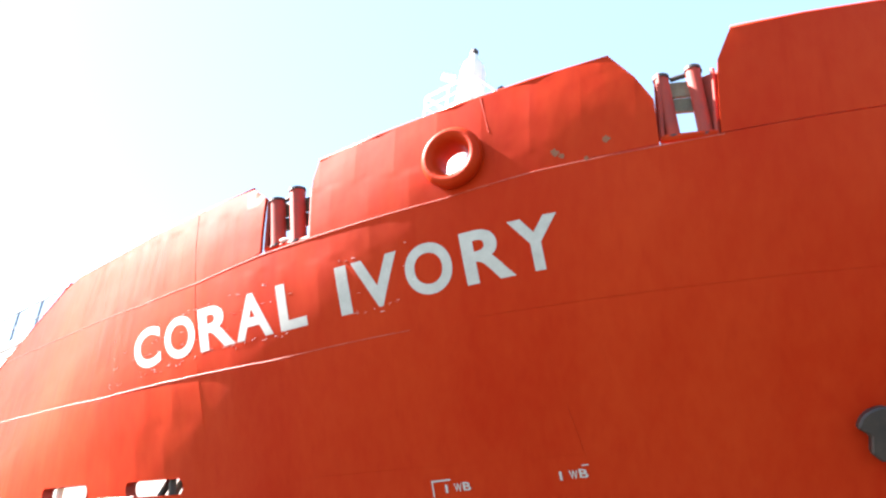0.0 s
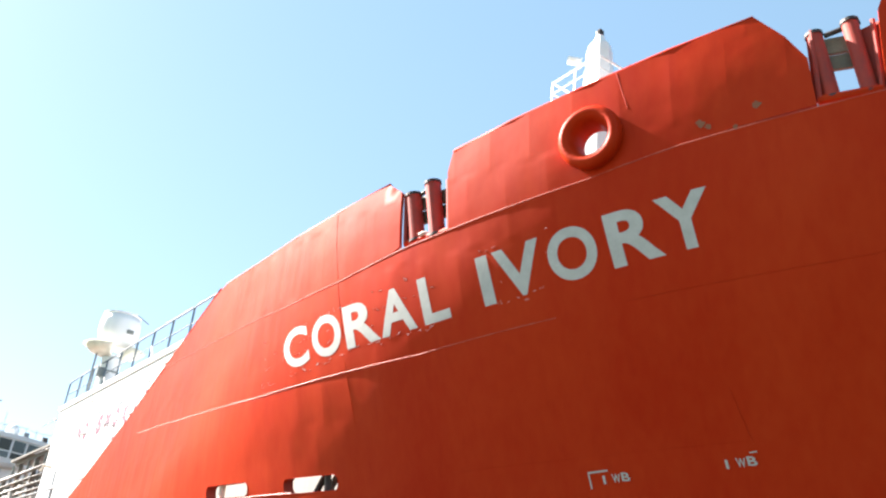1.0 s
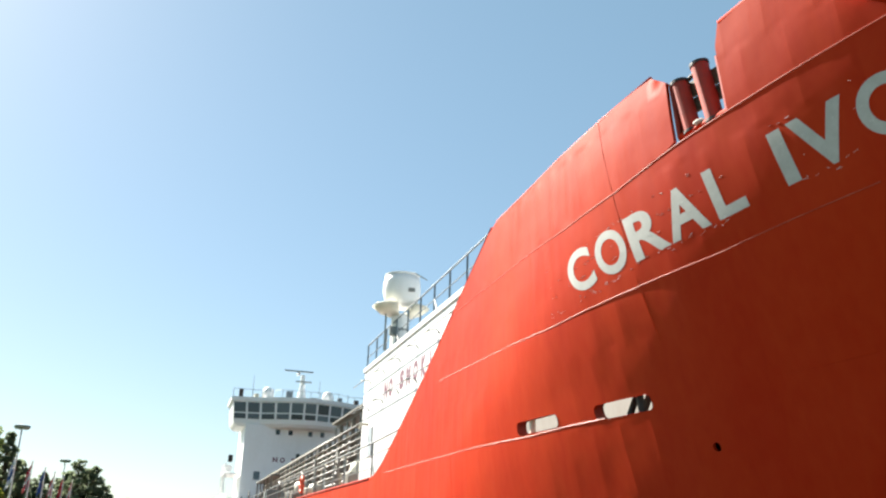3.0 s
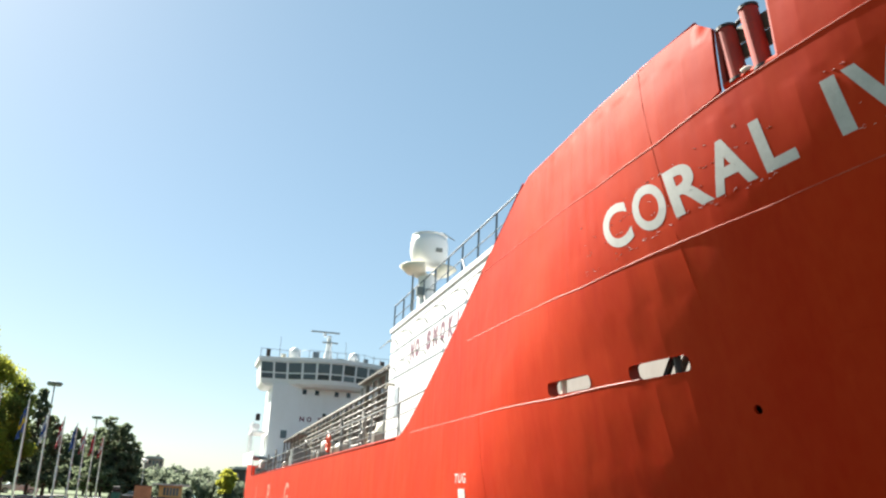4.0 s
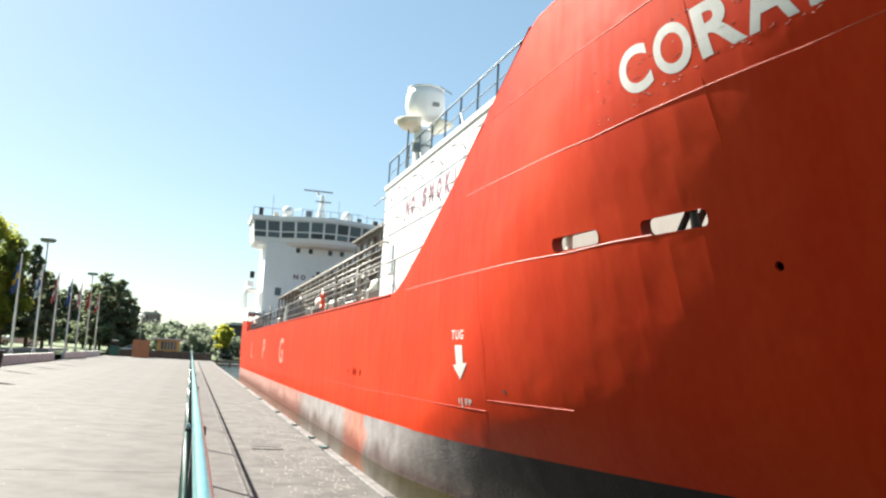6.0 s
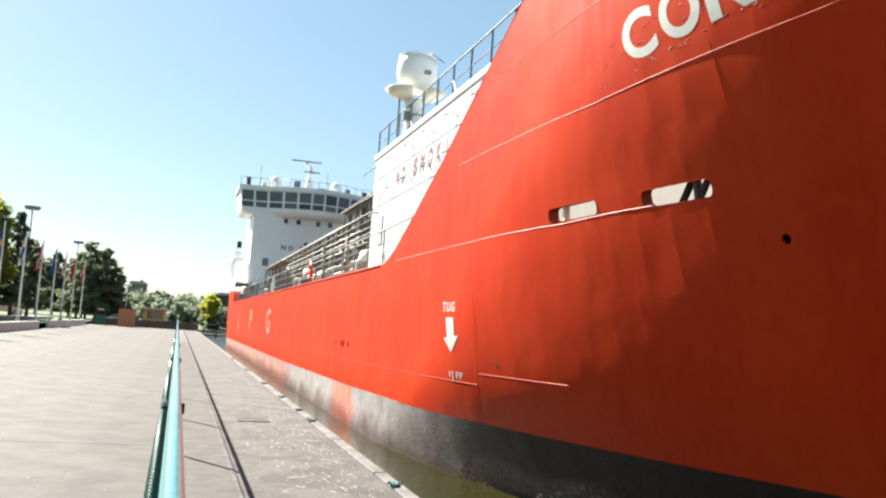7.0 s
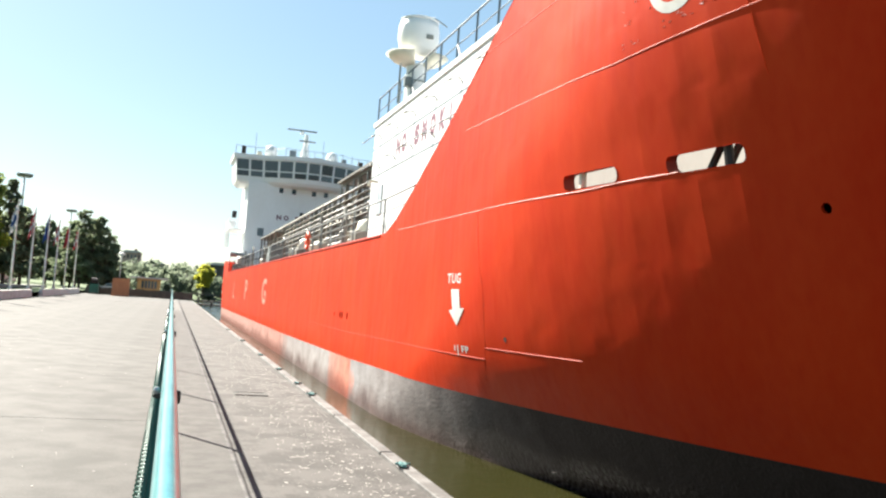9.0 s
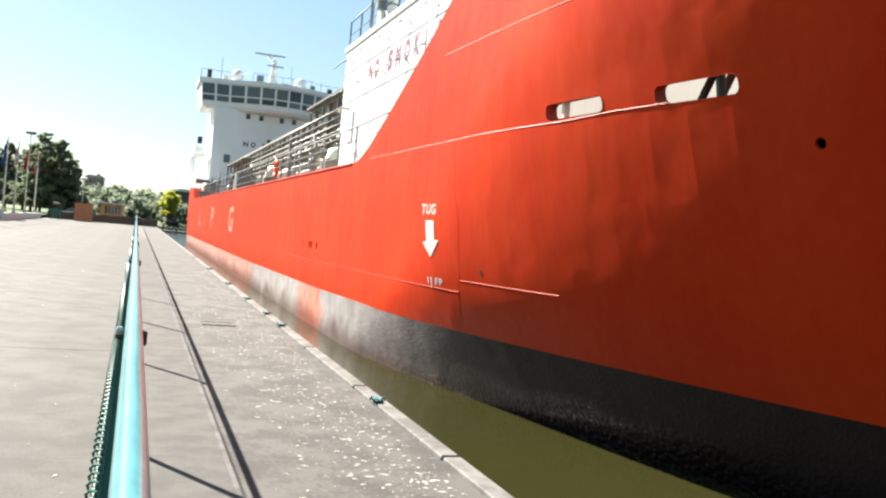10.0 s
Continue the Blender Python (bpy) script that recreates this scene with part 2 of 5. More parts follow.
GALV = shade("galvanised_steel", (0.45, 0.46, 0.47), (0.33, 0.34, 0.35), 0.4, metal=0.7, scale=12, fine=80, bump=0.1)
CONC = shade("weathered_concrete", (0.063, 0.058, 0.053), (0.028, 0.0255, 0.0215), 0.85, scale=1.3, fine=45, bump=0.35, spread=0.95, depth=0.006, per_object=0.07)
APRON = shade("stained_apron_concrete", (0.072, 0.0665, 0.0615), (0.036, 0.033, 0.0295), 0.88, scale=1.6, fine=26, bump=0.35, spread=1.5, depth=0.008, per_object=0.06)
CONCPALE = shade("pale_kerb_concrete", (0.679, 0.658, 0.633), (0.504, 0.483, 0.453), 0.85, scale=2.5, fine=40, bump=0.4, spread=0.9)
EDGEC = shade("chipped_edge_concrete", (0.151, 0.145, 0.138), (0.080, 0.075, 0.070), 0.85, scale=3.0, fine=30, bump=0.6, spread=1.1, depth=0.01)
STRIP = shade("ribbed_grey_strip", (0.108, 0.102, 0.094), (0.076, 0.071, 0.066), 0.9, scale=3, fine=90, bump=0.8, spread=1.0, depth=0.006)
JOINT = shade("dark_joint_fill", (0.067, 0.060, 0.056), (0.092, 0.086, 0.075), 0.95, scale=5, fine=60, bump=0.3)
SPECK = shade("white_lime_spots", (0.443, 0.425, 0.397), (0.319, 0.301, 0.268), 0.9, scale=20, fine=90, bump=0.2)
GRASS = shade("spring_grass", (0.043, 0.087, 0.013), (0.072, 0.107, 0.026), 0.9, scale=0.35, fine=12, bump=0.5, spread=0.9, depth=0.05)
ROADM = shade("pale_asphalt", (0.20, 0.19, 0.18), (0.16, 0.155, 0.15), 0.9, scale=1, fine=40, bump=0.3)
BARK = shade("tree_bark", (0.10, 0.075, 0.055), (0.05, 0.04, 0.03), 0.9, scale=6, fine=40, bump=0.7, streak=4)
POLEWHITE = shade("white_pole_enamel", (0.78, 0.78, 0.76), (0.66, 0.66, 0.64), 0.4, scale=4, fine=50, bump=0.04)
OCHRE = shade("ochre_board_paint", (0.55, 0.36, 0.13), (0.46, 0.29, 0.10), 0.6, scale=3, fine=40, bump=0.2, streak=3)
PLY = shade("orange_brown_boards", (0.46, 0.21, 0.10), (0.36, 0.16, 0.08), 0.7, scale=3, fine=30, bump=0.2, streak=3)
ROOFGREY = shade("pale_roof_sheet", (0.50, 0.48, 0.44), (0.40, 0.38, 0.36), 0.6, scale=2, fine=30, bump=0.2)
BRICK = shade("brown_facade", (0.34, 0.24, 0.21), (0.40, 0.29, 0.25), 0.85, scale=1, fine=12, bump=0.2)
DARKWOOD = shade("tarred_timber", (0.045, 0.04, 0.035), (0.09, 0.08, 0.065), 0.8, scale=2, fine=30, bump=0.4)
RUBBER = shade("black_rubber", (0.02, 0.02, 0.02), (0.035, 0.035, 0.035), 0.7, scale=8, fine=60, bump=0.2)
CARPAINT = shade("silver_car_paint", (0.55, 0.57, 0.60), (0.52, 0.54, 0.57), 0.25, metal=0.3, scale=2, fine=30, bump=0.0, coat=0.6)
ROPE = shade("teal_rope_fibre", (0.05, 0.16, 0.16), (0.10, 0.22, 0.21), 0.8, scale=30, fine=120, bump=0.6)
ORANGE = shade("orange_lifebuoy_foam", (0.75, 0.10, 0.03), (0.66, 0.08, 0.03), 0.5, scale=6, fine=60, bump=0.05)
CLOTH = {}
for key, col in {"red": (0.50, 0.03, 0.05), "blue": (0.04, 0.10, 0.34), "white": (0.78, 0.78, 0.78), "yellow": (0.72, 0.50, 0.04)}.items():
    CLOTH[key] = shade(key + "_flag_cloth", col, tuple(c * 0.85 for c in col), 0.85, scale=5, fine=120, bump=0.1)


def foliage(name, a, b, rough=0.6):
    m = bpy.data.materials.new(name)
    m.use_nodes = True
    t = m.node_tree
    p = t.nodes["Principled BSDF"]
    p.inputs["Roughness"].default_value = rough
    p.inputs["Specular IOR Level"].default_value = 0.2
    g, r = t.nodes.new("ShaderNodeNewGeometry"), t.nodes.new("ShaderNodeMix")
    r.data_type = "RGBA"
    r.inputs["A"].default_value, r.inputs["B"].default_value = (*a, 1), (*b, 1)
    t.links.new(g.outputs["Random Per Island"], r.inputs["Factor"])
    t.links.new(r.outputs["Result"], p.inputs["Base Color"])
    tr, mx = t.nodes.new("ShaderNodeBsdfTranslucent"), t.nodes.new("ShaderNodeMixShader")
    t.links.new(r.outputs["Result"], tr.inputs["Color"])
    mx.inputs[0].default_value = 0.7
    t.links.new(p.outputs[0], mx.inputs[1])
    t.links.new(tr.outputs[0], mx.inputs[2])
    t.links.new(mx.outputs[0], t.nodes["Material Output"].inputs["Surface"])
    return m


LEAF_SPRING = foliage("young_yellow_green_leaves", (0.20, 0.235, 0.035), (0.36, 0.37, 0.06))
LEAF_GREEN = foliage("fresh_green_leaves", (0.13, 0.18, 0.045), (0.24, 0.28, 0.08))
LEAF_PINE = foliage("dark_pine_needles", (0.11, 0.145, 0.09), (0.24, 0.28, 0.17))
# distance haze is mixed into this paler leaf colour
LEAF_FAR = foliage("haze_tinted_far_leaves", (0.14, 0.175, 0.125), (0.22, 0.25, 0.175))
LEAF_BRIGHT = foliage("bright_yellow_leaves", (0.36, 0.37, 0.05), (0.48, 0.47, 0.08))


def glass(name, tint, rough=0.03):
    m = bpy.data.materials.new(name)
    m.use_nodes = True
    b = m.node_tree.nodes["Principled BSDF"]
    b.inputs["Base Color"].default_value = (*tint, 1)
    b.inputs["Roughness"].default_value, b.inputs["IOR"].default_value = rough, 1.5
    b.inputs["Specular IOR Level"].default_value = 0.35
    return m


GLASS = glass("dark_window_glass", (0.045, 0.065, 0.08))
# a random tint per pane stands in for reflections and sky seen through
reflection_tint, pane_info = GLASS.node_tree.nodes.new("ShaderNodeMix"), GLASS.node_tree.nodes.new("ShaderNodeObjectInfo")
reflection_tint.data_type = "RGBA"
reflection_tint.inputs["A"].default_value, reflection_tint.inputs["B"].default_value = (0.008, 0.011, 0.016, 1), (0.12, 0.16, 0.18, 1)
GLASS.node_tree.links.new(pane_info.outputs["Random"], reflection_tint.inputs["Factor"])
GLASS.node_tree.links.new(reflection_tint.outputs["Result"], GLASS.node_tree.nodes["Principled BSDF"].inputs["Base Color"])
LENS = glass("grey_lamp_lens", (0.35, 0.37, 0.38), 0.2)


def water_surface():
    m = bpy.data.materials.new("olive_harbour_water")
    m.use_nodes = True
    t = m.node_tree
    b = t.nodes["Principled BSDF"]
    b.inputs["Base Color"].default_value = (0.025, 0.0245, 0.0075, 1)
    b.inputs["Roughness"].default_value, b.inputs["IOR"].default_value = 0.06, 1.333
    co = t.nodes.new("ShaderNodeTexCoord")
    n1, n2 = t.nodes.new("ShaderNodeTexNoise"), t.nodes.new("ShaderNodeTexNoise")
    n1.inputs["Scale"].default_value, n2.inputs["Scale"].default_value = 1.3, 5.0
    t.links.new(co.outputs["Object"], n1.inputs["Vector"])
    t.links.new(co.outputs["Object"], n2.inputs["Vector"])
    add = t.nodes.new("ShaderNodeMath")
    add.operation = "MULTIPLY_ADD"
    add.inputs[1].default_value = 0.3
    t.links.new(n2.outputs["Fac"], add.inputs[0])
    t.links.new(n1.outputs["Fac"], add.inputs[2])
    bp = t.nodes.new("ShaderNodeBump")
    bp.inputs["Strength"].default_value, bp.inputs["Distance"].default_value = 0.35, 0.06
    sep, lee, mul = t.nodes.new("ShaderNodeSeparateXYZ"), t.nodes.new("ShaderNodeMapRange"), t.nodes.new("ShaderNodeMath")
    t.links.new(co.outputs["Object"], sep.inputs[0])
    t.links.new(sep.outputs["Y"], lee.inputs["Value"])
    lee.inputs["From Min"].default_value, lee.inputs["From Max"].default_value = 70.0, 115.0
    lee.inputs["To Min"].default_value, lee.inputs["To Max"].default_value = 1.0, 7.0
    mul.operation = "MULTIPLY"
    t.links.new(add.outputs[0], mul.inputs[0])
    t.links.new(lee.outputs[0], mul.inputs[1])
    t.links.new(mul.outputs[0], bp.inputs["Height"])
    t.links.new(bp.outputs[0], b.inputs["Normal"])
    return m


WATER = water_surface()

# ---- mesh helpers ----


def thing(name, label, category, group="", kind=""):
    return tagged(new(name), label, category, group, kind)


def mesh_of(name, bm, material, smooth=False):
    me = bpy.data.meshes.new(name)
    bm.normal_update()
    bm.to_mesh(me)
    bm.free()
    for one in material if isinstance(material, (list, tuple)) else [material]:
        me.materials.append(one)
    if smooth:
        me.polygons.foreach_set("use_smooth", [True] * len(me.polygons))
    return me


def part(name, bm, material, parent=None, label="", smooth=False):
    ob = new(name, mesh_of(name, bm, material, smooth))
    ob.parent = parent
    return tagged(ob, label)


def box(lo, hi, bevel=0.0, bm=None):
    bm = bm or bmesh.new()
    c, s = (Vector(lo) + Vector(hi)) / 2, Vector(hi) - Vector(lo)
    made = bmesh.ops.create_cube(bm, size=1, matrix=Matrix.Translation(c) @ Matrix.Diagonal((*s, 1)))["verts"]
    if bevel:
        edges = {e for v in made for e in v.link_edges}
        bmesh.ops.bevel(bm, geom=list(edges), offset=bevel, segments=1, affect="EDGES", profile=0.5)
    return bm


def tube(points, r, n=8, bm=None, closed=False):
    """A round bar along points."""
    bm = bm or bmesh.new()
    pts = [Vector(p) for p in points]
    rings = []
    for i, p in enumerate(pts):
        a = pts[i - 1] if (i or closed) else p
        b = pts[(i + 1) % len(pts)] if (i + 1 < len(pts) or closed) else p
        w = (b - a).normalized()
        side = w.cross(Vector((0, 0, 1)))
        side = side.normalized() if side.length > 1e-3 else Vector((1, 0, 0))
        up = side.cross(w)
        rings.append([bm.verts.new(p + r * (math.cos(q) * side + math.sin(q) * up)) for q in (2 * math.pi * k / n for k in range(n))])
    pairs = list(zip(rings, rings[1:])) + ([(rings[-1], rings[0])] if closed else [])
    for a, b in pairs:
        for k in range(n):
            bm.faces.new((a[k], a[(k + 1) % n], b[(k + 1) % n], b[k]))
    if not closed:
        bm.faces.new(rings[0][::-1])
        bm.faces.new(rings[-1])
    return bm


def spun(profile, centre, n=20, bm=None):
    """A turned body: (radius, height) pairs round an upright axis."""
    bm = bm or bmesh.new()
    c = Vector(centre)
    rings = [[bm.verts.new(c + Vector((r * math.cos(a), r * math.sin(a), h))) for a in (2 * math.pi * k / n for k in range(n))] for r, h in profile]
    for a, b in zip(rings, rings[1:]):
        for k in range(n):
            bm.faces.new((a[k], a[(k + 1) % n], b[(k + 1) % n], b[k]))
    bm.faces.new(rings[0][::-1])
    bm.faces.new(rings[-1])
    return bm


def prism(outline, lo, hi, axis=2, bm=None):
    """An outline of 2D points drawn out along an axis between lo and hi."""
    bm = bm or bmesh.new()

    def place(p, h):
        q = list(p)
        q.insert(axis, h)
        return bm.verts.new(q)

    a, b = [place(p, lo) for p in outline], [place(p, hi) for p in outline]
    k = len(outline)
    bm.faces.new(a[::-1])
    bm.faces.new(b)
    for i in range(k):
        bm.faces.new((a[i], a[(i + 1) % k], b[(i + 1) % k], b[i]))
    bmesh.ops.recalc_face_normals(bm, faces=bm.faces)
    return bm


def glyph(char, bold=0.0):
    """2D points and faces of one character, one unit high, from the built-in font."""
    if char == "I":
        return [(u, v / 6) for v in range(7) for u in (0, 1)], [(2 * k, 2 * k + 1, 2 * k + 3, 2 * k + 2) for k in range(6)]
    curve = bpy.data.curves.new("glyph", "FONT")
    curve.body, curve.offset, curve.resolution_u = char, bold, 8
    ob = new("glyph", curve)
    me = bpy.data.meshes.new_from_object(ob.evaluated_get(bpy.context.evaluated_depsgraph_get()))
    pts, faces = [(v.co.x, v.co.y) for v in me.vertices], [tuple(p.vertices) for p in me.polygons]
    bpy.data.objects.remove(ob)
    bpy.data.curves.remove(curve)
    bpy.data.meshes.remove(me)
    xs, ys = [p[0] for p in pts], [p[1] for p in pts]
    w, h = max(xs) - min(xs), max(ys) - min(ys)
    return [((x - min(xs)) / w, (y - min(ys)) / h) for x, y in pts], faces


def letter_on(char, place, parent, material, bold=0.0, thick=0.0018):
    """A painted character that follows a surface: place(u, v, d) gives the spot for u, v from 0 to 1 and the distance d off the surface."""
    pts, faces = glyph(char, bold)
    bm = bmesh.new()
    flat = [bm.verts.new((u, v, 0)) for u, v in pts]
    for f in faces:
        try:
            bm.faces.new([flat[i] for i in f])
        except ValueError:
            pass
    bmesh.ops.triangulate(bm, faces=bm.faces[:])
    for length in (0.4, 0.25, 0.16):
        long = [e for e in bm.edges if e.calc_length() > length]
        bmesh.ops.subdivide_edges(bm, edges=long, cuts=2, use_grid_fill=True)
        bmesh.ops.triangulate(bm, faces=bm.faces[:])
    for v in bm.verts:
        v.co = place(v.co.x, v.co.y, thick)
    bmesh.ops.recalc_face_normals(bm, faces=bm.faces)
    return part("letter", bm, material, parent)


# ---- setting: water, quay, land ----
WATER_Z, EDGE_X, KERB_X, END_Y = -0.88, 2.9, -10.3, 124.0


def sheet(name, xs, ys, height, material, label, category, smooth=True):
    bm = bmesh.new()
    grid = [[bm.verts.new((x, y, height(x, y))) for x in xs] for y in ys]
    for a, b in zip(grid, grid[1:]):
        for i in range(len(xs) - 1):
            bm.faces.new((a[i], a[i + 1], b[i + 1], b[i]))
    ob = part(name, bm, material, None, label, smooth)
    return tagged(ob, category=category, kind="structure")


sheet("water", [-3000, -300, 0, 20, 60, 300, 3000], [-3000, -100, 0, 60, 120, 300, 3000], lambda x, y: WATER_Z, WATER, "calm olive-green harbour water beside the quay", "water")


def land_height(x, y):
    rise = max(0.0, -x - 14) * 0.035
    return 0.42 + min(rise, 5.0) + 0.12 * noise.noise(Vector((x * 0.05, y * 0.05, 3)))


sheet("ground", [-2500, -300, -120, -70, -50, -40, -34, -28, -24, -20, -17, -14, -12, -10.55], [-300, -60, 0, 20] + list(range(30, 200, 6)) + [220, 300, 600, 2500], land_height, GRASS, "spring lawn with pale dry patches behind a low wall", "lawn")


def far_shore(x, y):
    return -1.5 + 0.052 * max(0.0, y - 205) * (1.0 if y < 330 else 0) + (0.052 * 125 if y >= 330 else 0) + 0.8 * noise.noise(Vector((x * 0.02, y * 0.03, 7)))


sheet("far_shore_ground", [-2500, -400] + list(range(-200, 201, 20)) + [400, 2500], [206, 215, 230, 250, 275, 300, 330, 600, 2800], far_shore, GRASS, "wooded green hillside across the harbour basin", "hillside")

# quay body with a recessed top; its slabs follow at the end of the file
quay = thing("quay", "concrete quay of large weathered slabs with a pale edge beam", "quay", kind="structure")
part("quay_body", box((KERB_X - 0.3, -40, -4.0), (EDGE_X - 0.02, END_Y, -0.012)), JOINT, quay)
edge = bmesh.new()
y = -38.0
while y < END_Y - 3:
    box((2.76, y, -0.35), (EDGE_X + 0.02, y + 2.96, 0.03), 0.012, edge)
    y += 3.0
part("edge_beam", edge, EDGEC, quay, "pale chipped concrete edge beam")
face = bmesh.new()
for k in range(54):
    box((EDGE_X - 0.02, -38 + 3.0 * k, -3.8), (EDGE_X, -38 + 3.0 * k + 2.97, -0.36), 0.0, face)
part("quay_wall_face", face, CONC, quay)
part("ribbed_strip", box((0.52, -30, -0.01), (1.06, END_Y - 4, 0.004)), STRIP, quay, "ribbed grey drainage strip")
lip = bmesh.new()
box((1.06, -30, -0.01), (1.10, END_Y - 4, 0.008), 0.0, lip)
part("strip_edge", lip, EDGEC, quay, "worn concrete edge of the drainage strip")


def kerb_wall(y0, y1, h):
    ob = part("low_wall", box((KERB_X - 0.32, y0, 0), (KERB_X, y1, h), 0.02), CONCPALE, None)
    return tagged(ob, "low pale concrete wall along the lawn", "wall", "low walls", "structure")


for y0, y1 in ((18, 79), (85, 116)):
    kerb_wall(y0, y1, 0.62)
tagged(part("footpath", prism([(-16.5, 30), (-14.6, 30), (-14.2, 118), (-16.1, 118)], 0.42, 0.68), ROADM, None, "pale asphalt path across the lawn"), category="path", kind="structure")
PROMENADE_Z = 0.0
tagged(part("promenade", box((KERB_X - 0.3, END_Y + 0.004, -4.0), (2.4, 146.0, PROMENADE_Z)), ROADM, None, "pale asphalt promenade behind the quay barrier"), category="pavement", kind="structure")
end_wall = thing("quay_end_barrier", "dark tarred timber barrier at the end of the quay", "barrier", kind="structure")
for k in range(15):
    part("plank", box((-10.2 + 0.88 * k, 122.4, 0.0), (-9.325 + 0.88 * k, 122.6, 0.95 + 0.05 * math.sin(k * 2.1)), 0.02), DARKWOOD, end_wall)

# ---- the ship ----
# Half of the hull: how far the port side stands from the quay at a station and a height.
BEAM_X, MID_X = 5.0, 13.0
YE = [(-4, 25.4), (-0.9, 23.1), (-0.3, 21.95), (0.3, 20.65), (1, 19.1), (2, 17.7), (2.7, 16.9), (3.6, 15.93), (4.5, 14.80), (5.4, 13.72), (7, 12.47), (8.5, 11.94), (10, 11.5)]
LE = (-0.00104, 0.01645, -0.01737, -1.45546, 23.87293)
PE = (-0.00008, -0.00002, 0.00894, 0.04464, 1.5604)


def poly(c, z):
    out = 0.0
    for one in c:
        out = out * z + one
    return out


def entry(z):
    """Where the side begins to turn in towards the stem at a height: a smooth curve through YE."""
    n = len(YE)
    slope = [(YE[i + 1][1] - YE[i][1]) / (YE[i + 1][0] - YE[i][0]) for i in range(n - 1)]
    i = min(max(sum(z > k for k, _ in YE) - 1, 0), n - 2)

    def lean(j):
        if j == 0 or j == n - 1:
            return slope[min(j, n - 2)]
        a, b = slope[j - 1], slope[j]
        return 2 * a * b / (a + b)

    (za, ya), (zb, yb) = YE[i], YE[i + 1]
    h, t = zb - za, (z - za) / (zb - za)
    return ya * (2 * t**3 - 3 * t * t + 1) + h * lean(i) * (t**3 - 2 * t * t + t) + yb * (3 * t * t - 2 * t**3) + h * lean(i + 1) * (t**3 - t * t)


def hull_x(y, z):
    z = min(max(z, -4.0), 10.0)
    off = max(0.0, entry(z) - y) / poly(LE, z)
    x = BEAM_X + (MID_X - BEAM_X) * min(1.0, off) ** poly(PE, z)
    if y > 90:
        x += 2.2 * ((y - 90) / 16.0) ** 2 + max(0.0, 1.5 - z) * ((y - 90) / 16.0) * 0.5
    return min(x, MID_X)


def hull_normal(y, z):
    h = 0.02
    dy, dz = (hull_x(y + h, z) - hull_x(y - h, z)) / (2 * h), (hull_x(y, z + h) - hull_x(y, z - h)) / (2 * h)
    return Vector((-1, dy, dz)).normalized()


def on_hull(y, z, d=0.0):
    return Vector((hull_x(y, z), y, z)) + d * hull_normal(y, z)


def stem_y(z):
    return entry(min(max(z, -4.0), 10.0)) - poly(LE, z)


def along(table, y):
    ys, zs = zip(*table)
    return float(np.interp(y, ys, zs))


SEAM_A = [(-6, 8.6), (0, 7.6), (4.29, 6.96), (5.44, 6.83), (6.48, 6.65), (8.25, 6.45), (9.12, 6.36), (10.35, 6.18), (11.7, 6.08), (16.7, 6.04)]
SLOPE = [(14.6, 7.12), (16.6, 6.15), (18.6, 5.17), (20.6, 4.28), (22.2, 3.62), (23.1, 3.36), (24.0, 3.32)]
STERN_Y = 105.0
BOOT_LINE = [(-12, 0.42), (10, 0.33), (18, 0.26), (21.5, 0.24), (26.5, 0.16), (41, 0.07), (105, 0.03)]


def inside(p, loop):
    odd = False
    for (a, b), (c, d) in zip(loop, loop[1:] + loop[:1]):
        if (b > p[1]) != (d > p[1]) and p[0] < a + (c - a) * (p[1] - b) / (d - b):
            odd = not odd
    return odd


def from_plan(outline, holes, spacing, y_mid=24.0):
    """Points and triangles that fill an outline of (y, z) with holes, laid on the hull."""
    from mathutils import geometry

    pts, loops = [], []
    for loop in [outline, *holes]:
        dense = []
        for (a, b), (c, d) in zip(loop, loop[1:] + loop[:1]):
            n = max(1, int(math.hypot(c - a, d - b) / (spacing if max(a, c) < y_mid + 1 else 3.0)))
            dense += [(a + (c - a) * k / n, b + (d - b) * k / n) for k in range(n)]
        loops.append(list(range(len(pts), len(pts) + len(dense))))
        pts += dense
    ys, zs = [p[0] for p in outline], [p[1] for p in outline]
    inner, y = [], min(ys) + spacing * 0.6
    while y < max(ys):
        step = spacing if y < y_mid else 2.5
        z = min(zs) + spacing * 0.55
        while z < max(zs):
            if min(math.hypot(y - p[0], z - p[1]) for p in pts) > 0.45 * spacing:
                inner.append((y, z))
            z += spacing if y < y_mid else 0.8
        y += step
    verts = [Vector(p) for p in pts + inner]
    edges = [(l[i], l[(i + 1) % len(l)]) for l in loops for i in range(len(l))]
    v, _, f, *_ = geometry.delaunay_2d_cdt(verts, edges, [], 1, 1e-5)
    keep = []
    for t in f:
        c = (v[t[0]] + v[t[1]] + v[t[2]]) / 3
        if not any(inside(c, hole) for hole in holes):
            keep.append(t)
    return v, keep


